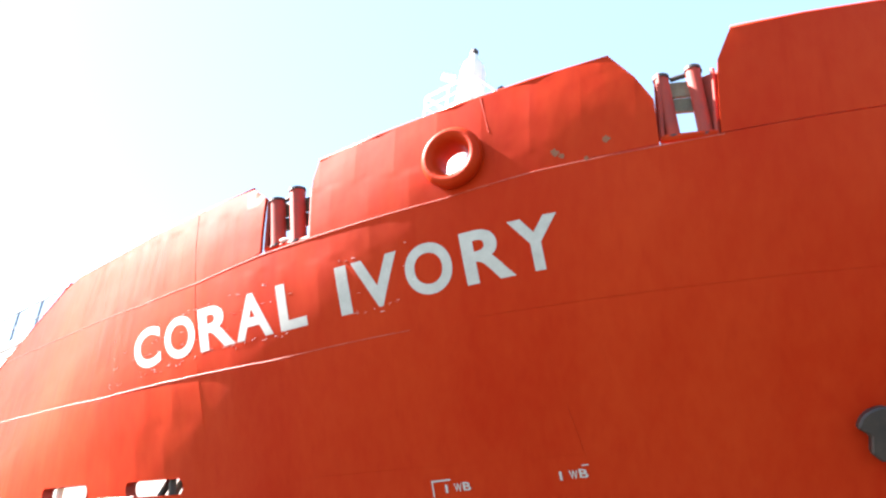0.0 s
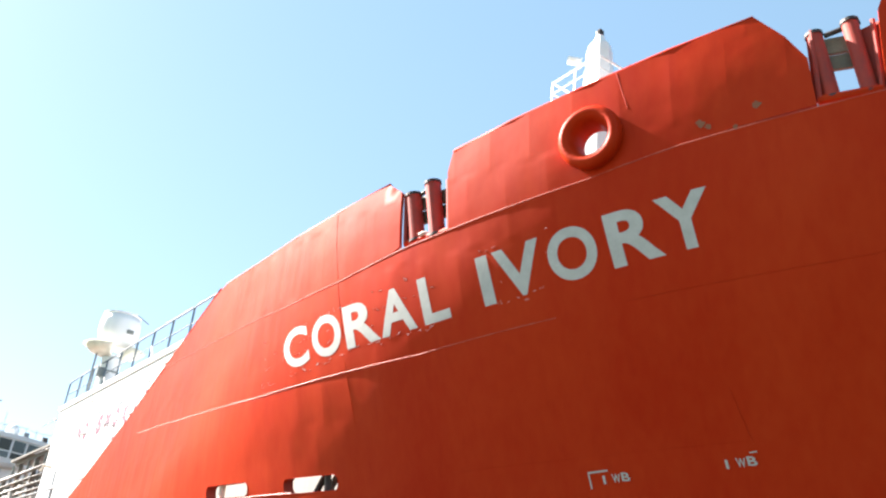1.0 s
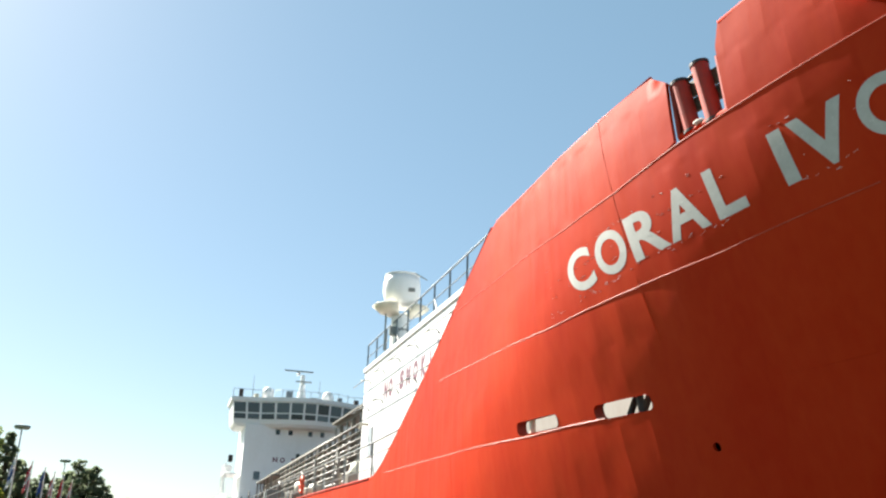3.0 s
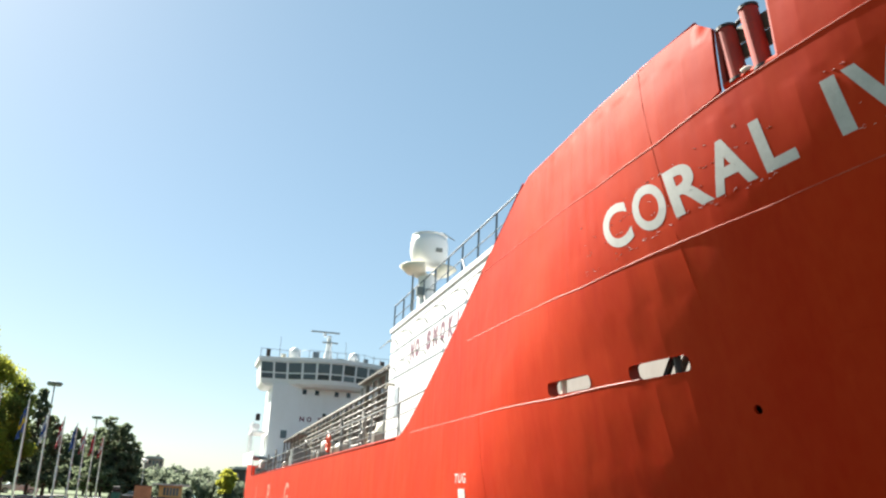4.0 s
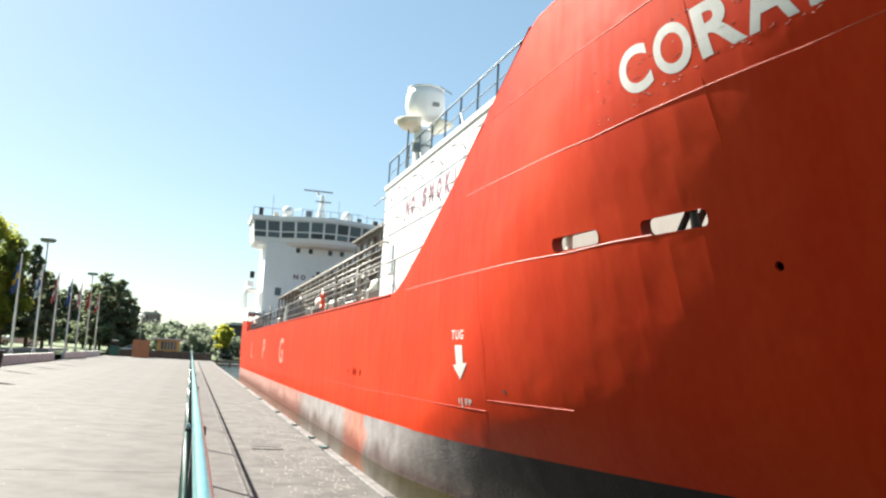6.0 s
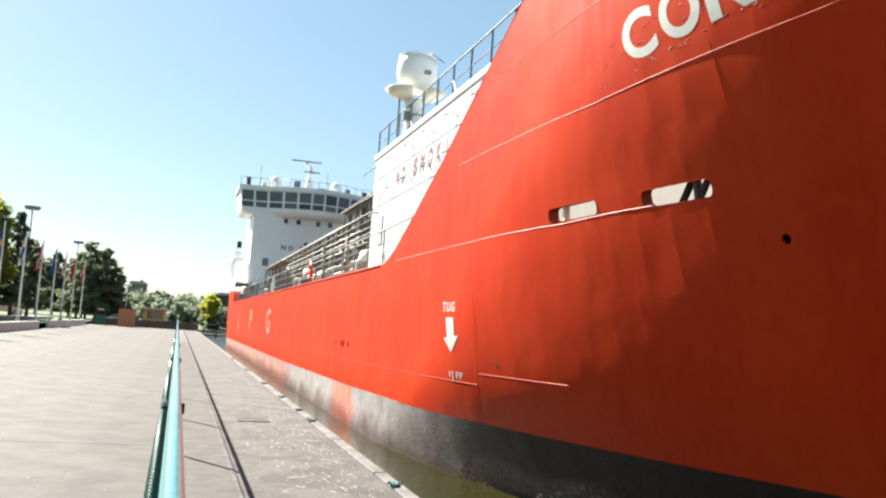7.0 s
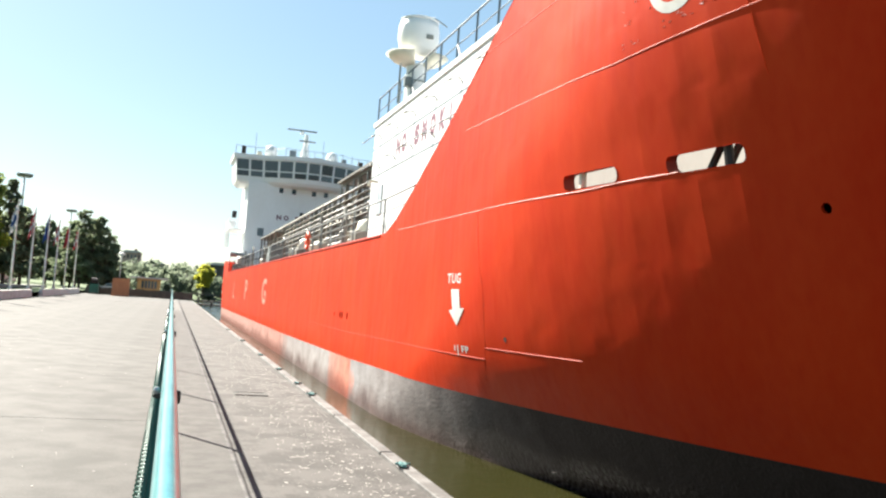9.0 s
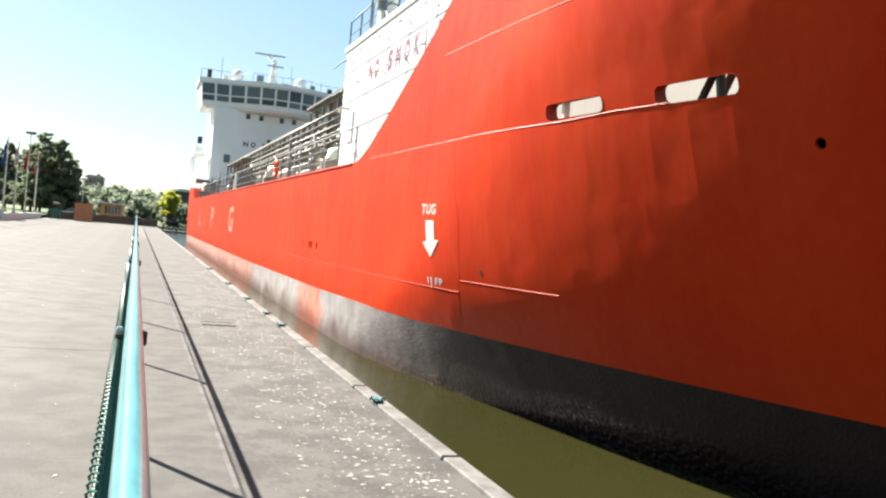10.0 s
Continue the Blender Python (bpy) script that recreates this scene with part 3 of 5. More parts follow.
def plate(outline, holes=(), spacing=0.28, thick=0.05, y_mid=24.0):
    """A shell plate of that outline, with thickness inwards and true openings."""
    v, f = from_plan(outline, list(holes), spacing, y_mid)
    bm = bmesh.new()
    front = [bm.verts.new(on_hull(*p)) for p in v]
    back = [bm.verts.new(on_hull(p[0], p[1], -thick)) for p in v]
    count = {}
    for t in f:
        if (v[t[1]] - v[t[0]]).cross(v[t[2]] - v[t[0]]) > 0:
            t = t[::-1]
        bm.faces.new([front[i] for i in t]).smooth = True
        bm.faces.new([back[i] for i in t[::-1]]).smooth = True
        for i in range(3):
            a, b = t[i], t[(i + 1) % 3]
            count[(a, b)] = 1
    for a, b in count:
        if (b, a) not in count:
            rim = [bm.verts.new(q.co) for q in (front[b], front[a], back[a], back[b])]
            bm.faces.new(rim)
    return bm


def rounded(y0, y1, z0, z1, lean=0.0, r=0.075, n=4):
    """A long slot with rounded corners."""
    lo, hi, mid = min(y0, y1), max(y0, y1), (y0 + y1) / 2
    out = []
    for yc, zc, start in ((hi - r, z0 + r, -90), (hi - r, z1 - r, 0), (lo + r, z1 - r, 90), (lo + r, z0 + r, 180)):
        for k in range(n + 1):
            a = radians(start + 90 * k / n)
            y = yc + r * math.cos(a)
            out.append((y, zc + r * math.sin(a) + lean * (y - mid)))
    return out


def disc(y, z, r, n=10):
    return [(y + r * math.cos(2 * math.pi * k / n), z + r * math.sin(2 * math.pi * k / n)) for k in range(n)]


ship = thing("gas_tanker", "red-hulled gas tanker with white houses, afloat beside the quay", "ship")

# shell up to the forecastle deck line, with freeing slots and small holes
top = [(y, along(SEAM_A, y)) for y in [stem_y(8.0) + 0.02, -2, 0, 2, 4.29, 5.44, 6.48, 8.25, 9.12, 10.35, 11.7, 13.5, 15.2, 16.7]]
top += [(18.6, 5.17), (20.6, 4.28), (22.2, 3.62), (23.1, 3.36), (24.0, 3.32), (40, 3.34), (60, 3.37), (84.0, 3.4), (84.4, 4.4), (STERN_Y, 5.0)]
BOOT_BOW = along(BOOT_LINE, stem_y(0.4))
stem = [(stem_y(z) + 0.02, z) for z in (BOOT_BOW, 1.2, 2.4, 3.6, 4.8, 6.0, 7.0)]
outline = stem + top + [(y, along(BOOT_LINE, y)) for y in (STERN_Y, 41, 26.5, 21.5, 18, 10, 0)]
slots = [rounded(13.71, 12.59, 3.416, 3.611, -0.02), rounded(11.75, 10.68, 3.442, 3.640, -0.03)]
holes = slots + [disc(9.94, 2.953, 0.055)] + [disc(y, 1.28, r) for y, r in ((29.0, 0.07), (28.05, 0.11), (27.72, 0.11), (26.99, 0.11))]
hull = part("hull", plate(outline, holes, 0.27), RED, ship, "glossy orange-red hull plating with weld lines")

for loop in slots:
    bm = bmesh.new()
    rings = [[bm.verts.new(on_hull(y, z, d)) for y, z in loop] for d in (0.006, -0.17)]
    for i in range(len(loop)):
        j = (i + 1) % len(loop)
        bm.faces.new((rings[0][i], rings[0][j], rings[1][j], rings[1][i]))
    part("slot_liner", bm, REDDARK, hull, "dark red steel lining of the freeing slot")


def skin(rows, cols, place):
    bm = bmesh.new()
    g = [[bm.verts.new(place(a, b)) for a in cols] for b in rows]
    for p, q in zip(g, g[1:]):
        for i in range(len(cols) - 1):
            bm.faces.new((p[i], p[i + 1], q[i + 1], q[i])).smooth = True
    return bm


spread = [k / 70 for k in range(71)]


def station(w, z):
    s = stem_y(max(z, -3)) + 0.02
    return s + (40 - s) * w * 1.2 if w < 0.72 else 36 + (STERN_Y - 36) * (w - 0.72) / 0.28


def bottom(w, row):
    y = station(w, row)
    z = row if row < 0 else along(BOOT_LINE, y) * (0.5 if row < 0.1 else 1.0)
    return Vector((hull_x(y, z), y, z))


part("hull_bottom", skin([-3.2, -2.2, -1.4, -1.1, -0.8, -0.5, -0.2, 0.0, 0.2], spread, bottom), BOOT, ship, "scuffed grey-brown boot topping at the waterline", True)


def starboard(w, z):
    y = station(w, z)
    h = min(z, along(SEAM_A + SLOPE[2:] + [(84, 3.4), (84.5, 4.4), (105, 5.0)], y))
    return Vector((2 * MID_X - hull_x(y, h), y, h))


part("starboard_shell", skin([-3.2, -1, 0.17, 2, 3.3, 4.4, 5.2, 6, 7, 8], spread, starboard), RED, ship)
part("transom", prism([(hull_x(STERN_Y, 3), -3), (hull_x(STERN_Y, 3), 5.0), (26 - hull_x(STERN_Y, 3), 5.0), (26 - hull_x(STERN_Y, 3), -3)], STERN_Y - 0.05, STERN_Y + 0.05, 1), RED, ship)


def deck_plane(y0, y1, z, n):
    bm = bmesh.new()
    ys = [y0 + (y1 - y0) * k / n for k in range(n + 1)]
    a = [bm.verts.new((hull_x(y, z) + 0.06, y, z)) for y in ys]
    b = [bm.verts.new((2 * MID_X - hull_x(y, z) - 0.06, y, z)) for y in ys]
    for i in range(n):
        bm.faces.new((a[i], b[i], b[i + 1], a[i + 1]))
    return bm


part("main_deck", deck_plane(1.0, STERN_Y - 0.1, 3.28, 50), DECK, ship, "red-brown painted main deck")
part("forecastle_deck", deck_plane(-2.2, 9.3, 6.05, 24), DECK, ship)
part("deck_edge_bar", tube([on_hull(y, 3.34 + 0.0006 * (y - 24), 0.0) for y in [23.6, 24.5, 26, 30, 40, 60, 84]], 0.035, 6), RED, ship)

# bulwark above the forecastle deck, with two openings for the roller fairleads
BULWARK = [
    [(9.18, 6.40), (9.16, 7.17), (9.42, 7.36), (10.8, 7.25), (12.7, 7.17), (13.9, 7.16), (14.35, 7.13), (14.7, 7.03), (16.7, 6.09), (16.7, 6.045), (13.5, 6.065), (11.7, 6.085), (10.35, 6.185), (9.3, 6.35)],
    [(8.35, 6.44), (8.35, 7.23), (8.27, 7.50), (6.41, 7.84), (4.66, 8.21), (4.40, 7.88), (4.22, 7.55), (4.20, 7.00), (5.44, 6.835), (6.48, 6.655), (7.4, 6.555)],
    [(3.63, 7.07), (3.61, 8.0), (3.48, 8.45), (2.16, 8.72), (0, 9.1), (-3.2, 9.6), (-3.2, 8.12), (0, 7.605), (2.2, 7.29)],
]
CHOCK = (6.37, 7.11)
for n, lines in enumerate(BULWARK):
    part("bulwark", plate(lines, [disc(*CHOCK, 0.2, 16)] if n == 1 else [], 0.22), RED, ship, "sun-faded red bulwark plate")
for line in ([(y, along([(9.42, 7.36), (10.8, 7.25), (12.7, 7.17), (14.2, 7.14)], y)) for y in (9.42, 10.5, 11.7, 12.7, 13.6, 14.3)], [(8.27, 7.5), (7.4, 7.66), (6.41, 7.84), (5.5, 8.03), (4.66, 8.21)], [(3.48, 8.45), (2.8, 8.59), (2.16, 8.72), (1, 8.93), (0, 9.1), (-3.2, 9.6)], SLOPE):
    part("bulwark_rail", tube([on_hull(y, z, -0.025) for y, z in line], 0.032, 6), RED, ship, smooth=True)

# weld beads proud of the plating
BEADS = [
    ([(3.6, 7.05), *[(y, z) for y, z in SEAM_A[2:]]], 0.008),
    ([(17.5, 4.86), (16.0, 4.84), (14, 4.80), (12.4, 4.80), (10.25, 4.92), (9.0, 4.99), (7.9, 5.11), (7.1, 5.19)], 0.008),
    ([(21.9, 3.37), (19, 3.37), (16.6, 3.36), (13.4, 3.37), (12.36, 3.42), (11.6, 3.44)], 0.008),
    ([(34, 0.86), (26.8, 0.85), (20.0, 0.92), (16.51, 0.94)], 0.009),
    ([(16.41, 1.13), (14.54, 1.14), (13.9, 1.145)], 0.008),
    ([(6.3, 5.28), (4.8, 5.42), (3.1, 5.58), (1.2, 5.75)], 0.004),
    ([(8.9, 3.62), (7.0, 3.77), (5.5, 3.89)], 0.004),
    ([(10.41, 6.17), (10.3, 5.45), (10.28, 4.95), (10.22, 4.24)], 0.005),
    ([(10.41, 6.22), (10.5, 6.75), (10.55, 7.24)], 0.005),
    ([(6.07, 7.9), (5.96, 7.4)], 0.005), ([(5.93, 7.2), (5.85, 6.75)], 0.005),
    ([(5.58, 4.38), (5.52, 3.86)], 0.004),
    ([(16.60, 3.34), (16.45, 2.6), (16.3, 1.99), (16.4, 1.2), (16.65, 0.55)], 0.004),
]
for pts, r in BEADS:
    dense = []
    for (a, b), (c, d) in zip(pts, pts[1:]):
        n = max(1, int(math.hypot(c - a, d - b) / 0.3))
        dense += [on_hull(a + (c - a) * k / n, b + (d - b) * k / n, 0.001) for k in range(n)]
    dense.append(on_hull(*pts[-1], 0.001))
    part("weld_bead", tube(dense, r * 0.72, 5), SEAM if r > 0.006 and pts[0][1] > 3 else RED, hull)

# the name, letter by letter: from and to along the hull, on a line that climbs forward
NAME = [("C", 11.65, 11.06), ("O", 10.96, 10.34), ("R", 10.26, 9.62), ("A", 9.60, 8.99), ("L", 8.87, 8.46), ("I", 7.97, 7.81), ("V", 7.74, 7.13), ("O", 7.06, 6.49), ("R", 6.36, 5.81), ("Y", 5.81, 5.28)]
NAME_LINE = [(5.3, 5.75), (5.6, 5.72), (7.4, 5.487), (8.7, 5.335), (10.2, 5.205), (11.6, 5.095)]


def name_spot(a, b):
    def spot(u, v, d):
        y = a + (b - a) * u
        lean = 0.02 + 0.018 * (y - 5.5)
        return on_hull(y + lean * (v - 0.5), along(NAME_LINE, y) + 0.583 * v, d)
    return spot


for char, a, b in NAME:
    letter_on(char, name_spot(a, b), hull, LETTER, 0.030 if char != "I" else 0.0)

# traces of an older, ground-off name; white paint stands in for sun glint
random.seed(5)
old = bmesh.new()
for k in range(120):
    y = random.uniform(8.6, 12.3) if k < 100 else random.uniform(6.9, 8.2)
    low = 5.745 - 0.111 * (y - 5.5)
    z = low + random.choice((-0.09, -0.04, 0.18, 0.36, 0.6)) + random.uniform(-0.02, 0.02)
    tube([on_hull(y, z, 0.001), on_hull(y - random.uniform(0.02, 0.055), z + random.uniform(-0.008, 0.02), 0.001)], 0.0019, 4, old)
tagged(part("old_weld_marks", old, WHITE, hull, "remains of ground-off lettering, sun glint painted white"), kind="stuff")


def hull_text(text, y0, z0, pitch, width, high, climb=0.0, material=LETTER, bold=0.02, off=0.004):
    for i, char in enumerate(text):
        if char != " ":
            a = y0 - pitch * i
            letter_on(char, lambda u, v, d, a=a: on_hull(a - (width * (0.3 if char in "I1" else 1)) * u, z0 + climb * (y0 - a) + high * v, d), hull, material, bold, off)


hull_text("TUG", 17.98, 2.165, 0.26, 0.21, 0.175)
hull_text("FP", 17.30, 0.985, 0.15, 0.12, 0.12)
hull_text("1WB", 7.05, 3.488, 0.10, 0.085, 0.085, 0.15, off=0.012)
hull_text("1WB", 5.82, 3.633, 0.10, 0.085, 0.085, 0.15, off=0.012)
hull_text("G", 51.4, 1.15, 3.2, 2.1, 1.36, material=FADED)
hull_text("P", 63.2, 1.20, 3.2, 1.7, 1.33, material=FADED)
hull_text("L", 74.7, 1.15, 3.2, 1.3, 1.30, material=FADED)


def mark(points, name="painted_mark"):
    v, f = from_plan(points, [], 0.05)
    bm = bmesh.new()
    front = [bm.verts.new(on_hull(p[0], p[1], 0.010)) for p in v]
    for t in f:
        bm.faces.new([front[i] for i in t])
    return part(name, bm, LETTER, hull)


mark([(17.70, 2.06), (17.30, 2.06), (17.25, 1.735), (17.07, 1.745), (17.42, 1.44), (17.78, 1.69), (17.60, 1.705)], "arrow_mark")
mark([(17.58, 1.10), (17.54, 1.10), (17.54, 1.00), (17.58, 1.00)])
mark([(17.46, 1.11), (17.42, 1.11), (17.42, 0.93), (17.46, 0.93)])
mark([(7.200, 3.608), (6.980, 3.633), (6.980, 3.616), (7.185, 3.591), (7.185, 3.438), (7.200, 3.438)])
mark([(5.580, 3.788), (5.510, 3.798), (5.510, 3.786), (5.580, 3.776)])


def scar(y, z, size, material, label, seed):
    """A small patch where the paint has come off."""
    rnd = random.Random(seed)
    ring = [(y + size * rnd.uniform(0.5, 1.1) * math.cos(2 * math.pi * k / 11), z + size * rnd.uniform(0.5, 1.1) * math.sin(2 * math.pi * k / 11)) for k in range(11)]
    bm = bmesh.new()
    bm.faces.new([bm.verts.new(on_hull(a, b, 0.004)) for a, b in ring])
    part("paint_scar", bm, material, hull, label)


for k, (y, z, size) in enumerate([(15.73, 1.31, 0.05), (5.24, 7.02, 0.055), (5.17, 6.97, 0.04), (4.71, 7.12, 0.05), (4.92, 6.91, 0.035)]):
    scar(y, z, size, BARE if k else BLACK, "bare patch in the red paint", k)


def chock():
    """Round mooring opening with a thick rolled lip, square to the plating."""
    n = hull_normal(*CHOCK)
    side = Vector((0, 1, 0)) - n * n.y
    side.normalize()
    up = n.cross(side)
    c = on_hull(*CHOCK)
    bm = bmesh.new()
    rings = []
    for i in range(28):
        a = 2 * math.pi * i / 28
        out = math.cos(a) * side + math.sin(a) * up
        prof = [(0.37, 0.0), (0.385, 0.06), (0.375, 0.12), (0.335, 0.165), (0.285, 0.165), (0.235, 0.12), (0.20, 0.03), (0.185, -0.08), (0.19, -0.2)]
        rings.append([bm.verts.new(c + r * out + h * n) for r, h in prof])
    for i in range(28):
        a, b = rings[i], rings[(i + 1) % 28]
        for k in range(len(a) - 1):
            bm.faces.new((a[k], b[k], b[k + 1], a[k + 1]))
    bmesh.ops.recalc_face_normals(bm, faces=bm.faces)
    return part("mooring_chock", bm, RED, ship, "round red mooring chock with a thick rolled lip", True)


chock()


def fairlead(ya, yb, z0, z1, r, side, padded):
    """Two upright rollers in a frame, in a gap of the bulwark."""
    y_in, y_out = ya - 0.24 * (ya - yb), yb + side * (ya - yb)
    root = part("roller_fairlead", tube([on_hull(ya - 0.02, z0 + 0.0, -0.08), on_hull(yb + 0.02, z0 + 0.02, -0.08)], 0.05, 8), RED, ship, "roller fairlead with two red upright rollers")
    for y in (y_in, y_out):
        h = z1 - z0 + (-0.05 if y == y_in else 0.035)
        low, high = on_hull(y, z0, -0.125), on_hull(y + 0.09, z0 + h, -0.125)
        axis = (high - low).normalized()
        part("roller", tube([low + 0.03 * axis, high - 0.03 * axis], r, 20), REDDARK, root, "worn red steel roller", False)
        part("roller_cap", tube([high - 0.035 * axis, high], r + 0.012, 18), BLACK, root)
        part("cap_nut", tube([high, high + 0.05 * axis], 0.022, 8), BLACK, root)
        part("roller_foot", tube([low, low + 0.03 * axis], r + 0.012, 18), BLACK, root)
    for y in (ya - 0.03, yb + 0.03):
        bm = tube([on_hull(y, z0, -0.06), on_hull(y, z1 - 0.05, -0.06)], 0.028, 6)
        part("frame_post", bm, REDDARK, root)
    for low, high in ((0.03, 0.13), (z1 - z0 - 0.46, z1 - z0 - 0.28), (z1 - z0 - 0.25, z1 - z0 - 0.05)):
        bm = bmesh.new()
        n = 4
        rows = [[bm.verts.new(on_hull(ya + (yb - ya) * k / n, z, -d)) for k in range(n + 1)] for z, d in ((z0 + low, 0.24), (z0 + high, 0.24), (z0 + high, 0.28), (z0 + low, 0.28))]
        for p, q in zip(rows, rows[1:] + rows[:1]):
            for k in range(n):
                bm.faces.new((p[k], p[k + 1], q[k + 1], q[k]))
        bmesh.ops.recalc_face_normals(bm, faces=bm.faces)
        part("back_plate", bm, OLIVE, root)
    part("head_bar", tube([on_hull(y_in, z1 - 0.07, -0.16), on_hull(y_out, z1 + 0.03, -0.16)], 0.028, 6), BLACK, root)
    for a, b, da, db in ((ya + 0.02, ya - 0.12, 0.06, 0.16), (yb + 0.14, yb - 0.02, 0.16, 0.06)):
        bm = bmesh.new()
        rows = [[bm.verts.new(on_hull(y, z, -d - e - 0.02)) for y, e in ((a, da), (b, db))] for z, d in ((z0, 0.0), (z1 - 0.06, 0.0), (z1 - 0.06, 0.03), (z0, 0.03))]
        for p, q in zip(rows, rows[1:] + rows[:1]):
            bm.faces.new((p[0], p[1], q[1], q[0]))
        bm.faces.new([r[0] for r in rows])
        bm.faces.new([r[1] for r in rows])
        bmesh.ops.recalc_face_normals(bm, faces=bm.faces)
        part("cheek_plate", bm, REDDARK, root)
    if padded:
        line = tube([on_hull(ya - 0.30 - 0.04 * k, z0 + 0.045 + 0.03 * math.sin(k * 1.1), -0.04 - 0.02 * k) for k in range(7)], 0.035, 7)
        part("rope_pad", line, ROPEPALE, root, "pale rope fender", True)


fairlead(9.16, 8.36, 6.44, 7.20, 0.105, 0.33, True)
fairlead(4.20, 3.63, 7.08, 7.97, 0.082, 0.22, False)


def anchor():
    bm = bmesh.new()
    c = on_hull(2.98, 4.12)
    n = hull_normal(2.98, 4.12)
    side = Vector((0, 1, 0)) - n * n.y
    side.normalize()
    up = n.cross(side)
    pts = [(0.16, 0.10), (0.10, 0.19), (0.02, 0.24), (-0.10, 0.26), (-0.25, 0.2), (-0.32, 0), (-0.25, -0.2), (0.02, -0.26), (0.10, -0.16), (0.06, 0.0)]
    f = [bm.verts.new(c + 0.16 * n + u * side + v * (up if up.z > 0 else -up)) for u, v in pts]
    b = [bm.verts.new(c - 0.05 * n + u * side + v * (up if up.z > 0 else -up)) for u, v in pts]
    bm.faces.new(f)
    bm.faces.new(b[::-1])
    for i in range(len(pts)):
        j = (i + 1) % len(pts)
        bm.faces.new((f[i], b[i], b[j], f[j]))
    bmesh.ops.recalc_face_normals(bm, faces=bm.faces)
    bmesh.ops.bevel(bm, geom=bm.edges[:], offset=0.02, segments=1, affect="EDGES")
    part("anchor", bm, BLACK, ship, "black stocked anchor in its hull pocket")


anchor()

# white bulkhead inside the foredeck well, seen through the slots
well = part("foredeck_house", box((7.0, 9.9, 3.30), (18.6, 18.85, 7.4), 0.03), WELLGREY, ship, "pale grey house in the foredeck well")
for y in (10.95, 12.2, 13.4):
    bm = bmesh.new()
    tube([on_hull(y, 3.3, -0.05), on_hull(y, 5.8, -0.05) + Vector((0.2, 0, 0))], 0.05, 6, bm)
    part("bulwark_stay", bm, CREAM if y > 11.5 else BLACK, ship)
for y in (11.35, 11.1):
    part("bulwark_stay", tube([on_hull(y, 3.3, -0.12), on_hull(y - 0.35, 4.3, -0.75)], 0.05, 6), BLACK if y > 11.2 else PIPE, ship)

# ---- forward house with its sign, walkway rails and ventilator ----
HX, HY0, HY1, HZ = 6.5, 18.9, 32.3, 7.80
house = part("forward_house", box((HX, HY0, 3.29), (26 - HX, HY1, HZ), 0.05), OFFWHITE, ship, "tall white deckhouse with a faded no smoking sign")
part("roof_edge", box((HX - 0.05, HY0, HZ - 0.10), (HX + 0.02, HY1 + 0.05, HZ + 0.06), 0.012), WHITE, house)
for i, char in enumerate("NO SMOKING"):
    if char != " ":
        a = 28.97 - (0.64 + 0.019 * i) * i
        letter_on(char, lambda u, v, d, a=a, w=0.52 if char != "I" else 0.15: Vector((HX - d, a - w * u, 6.23 + 0.60 * v)), house, SIGNRED, 0.075)
for z, out, paint in ((7.28, 0.22, GREYRAIL), (6.30, 0.22, BLUEGREY)):
    part("stand_off_rail", tube([(HX - out, HY0, z), (HX - out, HY1 + 0.9, z)], 0.016, 6), paint, house, "thin stand-off pipe along the house side")
    for k in range(7):
        y = 31.6 - 2.1 * k
        part("bracket", tube([(HX, y - 0.5, z - 0.16), (HX - 0.06, y - 0.42, z - 0.02), (HX - out, y, z)], 0.018, 5), GREYRAIL, house)
        part("clip", spun([(0.03, -0.03), (0.045, 0.0), (0.03, 0.03)], (HX - out, y, z), 8), CREAM, house)
door = part("side_door", box((HX - 0.035, 30.35, 4.55), (HX + 0.01, 30.95, 5.55), 0.02), LENS, house, "grey oval-topped port in the house side")
part("lamp_hood", tube([(HX, 31.2, 5.7), (HX - 0.25, 31.3, 5.72), (HX - 0.3, 31.3, 5.55)], 0.05, 6), CREAM, house)


def guard_rail(name, x, ys, z0, heights, material, label, r=0.02, brace=()):
    root = part(name, tube([(x, ys[0], z0 + heights[0]), (x, ys[-1], z0 + heights[0])], r * 1.1, 6), material, ship, label)
    for h in heights[1:]:
        part("rail", tube([(x, ys[0], z0 + h), (x, ys[-1], z0 + h)], r * 0.7, 5), material, root)
    for i, y in enumerate(ys):
        bm = tube([(x, y, z0), (x, y, z0 + heights[0])], r * 1.15, 6)
        if i in brace:
            tube([(x, y, z0 + heights[0] * 0.55), (x, y - 0.42, z0)], r, 5, bm)
        part("post", bm, material, root)
    return root


guard_rail("roof_guard_rail", HX + 0.08, [HY1 - 1.45 * k for k in range(11)], HZ, (0.95, 0.5), BLUEGREY, "blue-grey pipe guard rail on the house roof", 0.024, (3, 6))
guard_rail("deck_guard_rail", 5.28, [24.6 + 1.95 * k for k in range(31)], 3.34, (1.02, 0.68, 0.35), GREYRAIL, "grey pipe guard rail along the main deck edge", 0.022, (0, 4, 9, 14, 19))
part("guard_rail_run_out", tube([(5.28, 24.6, 4.36), (5.2, 21.5, 4.36)], 0.024, 6), GREYRAIL, ship)
part("guard_rail_run_out", tube([(5.28, 24.6, 4.02), (5.2, 22.2, 4.02)], 0.016, 6), GREYRAIL, ship)


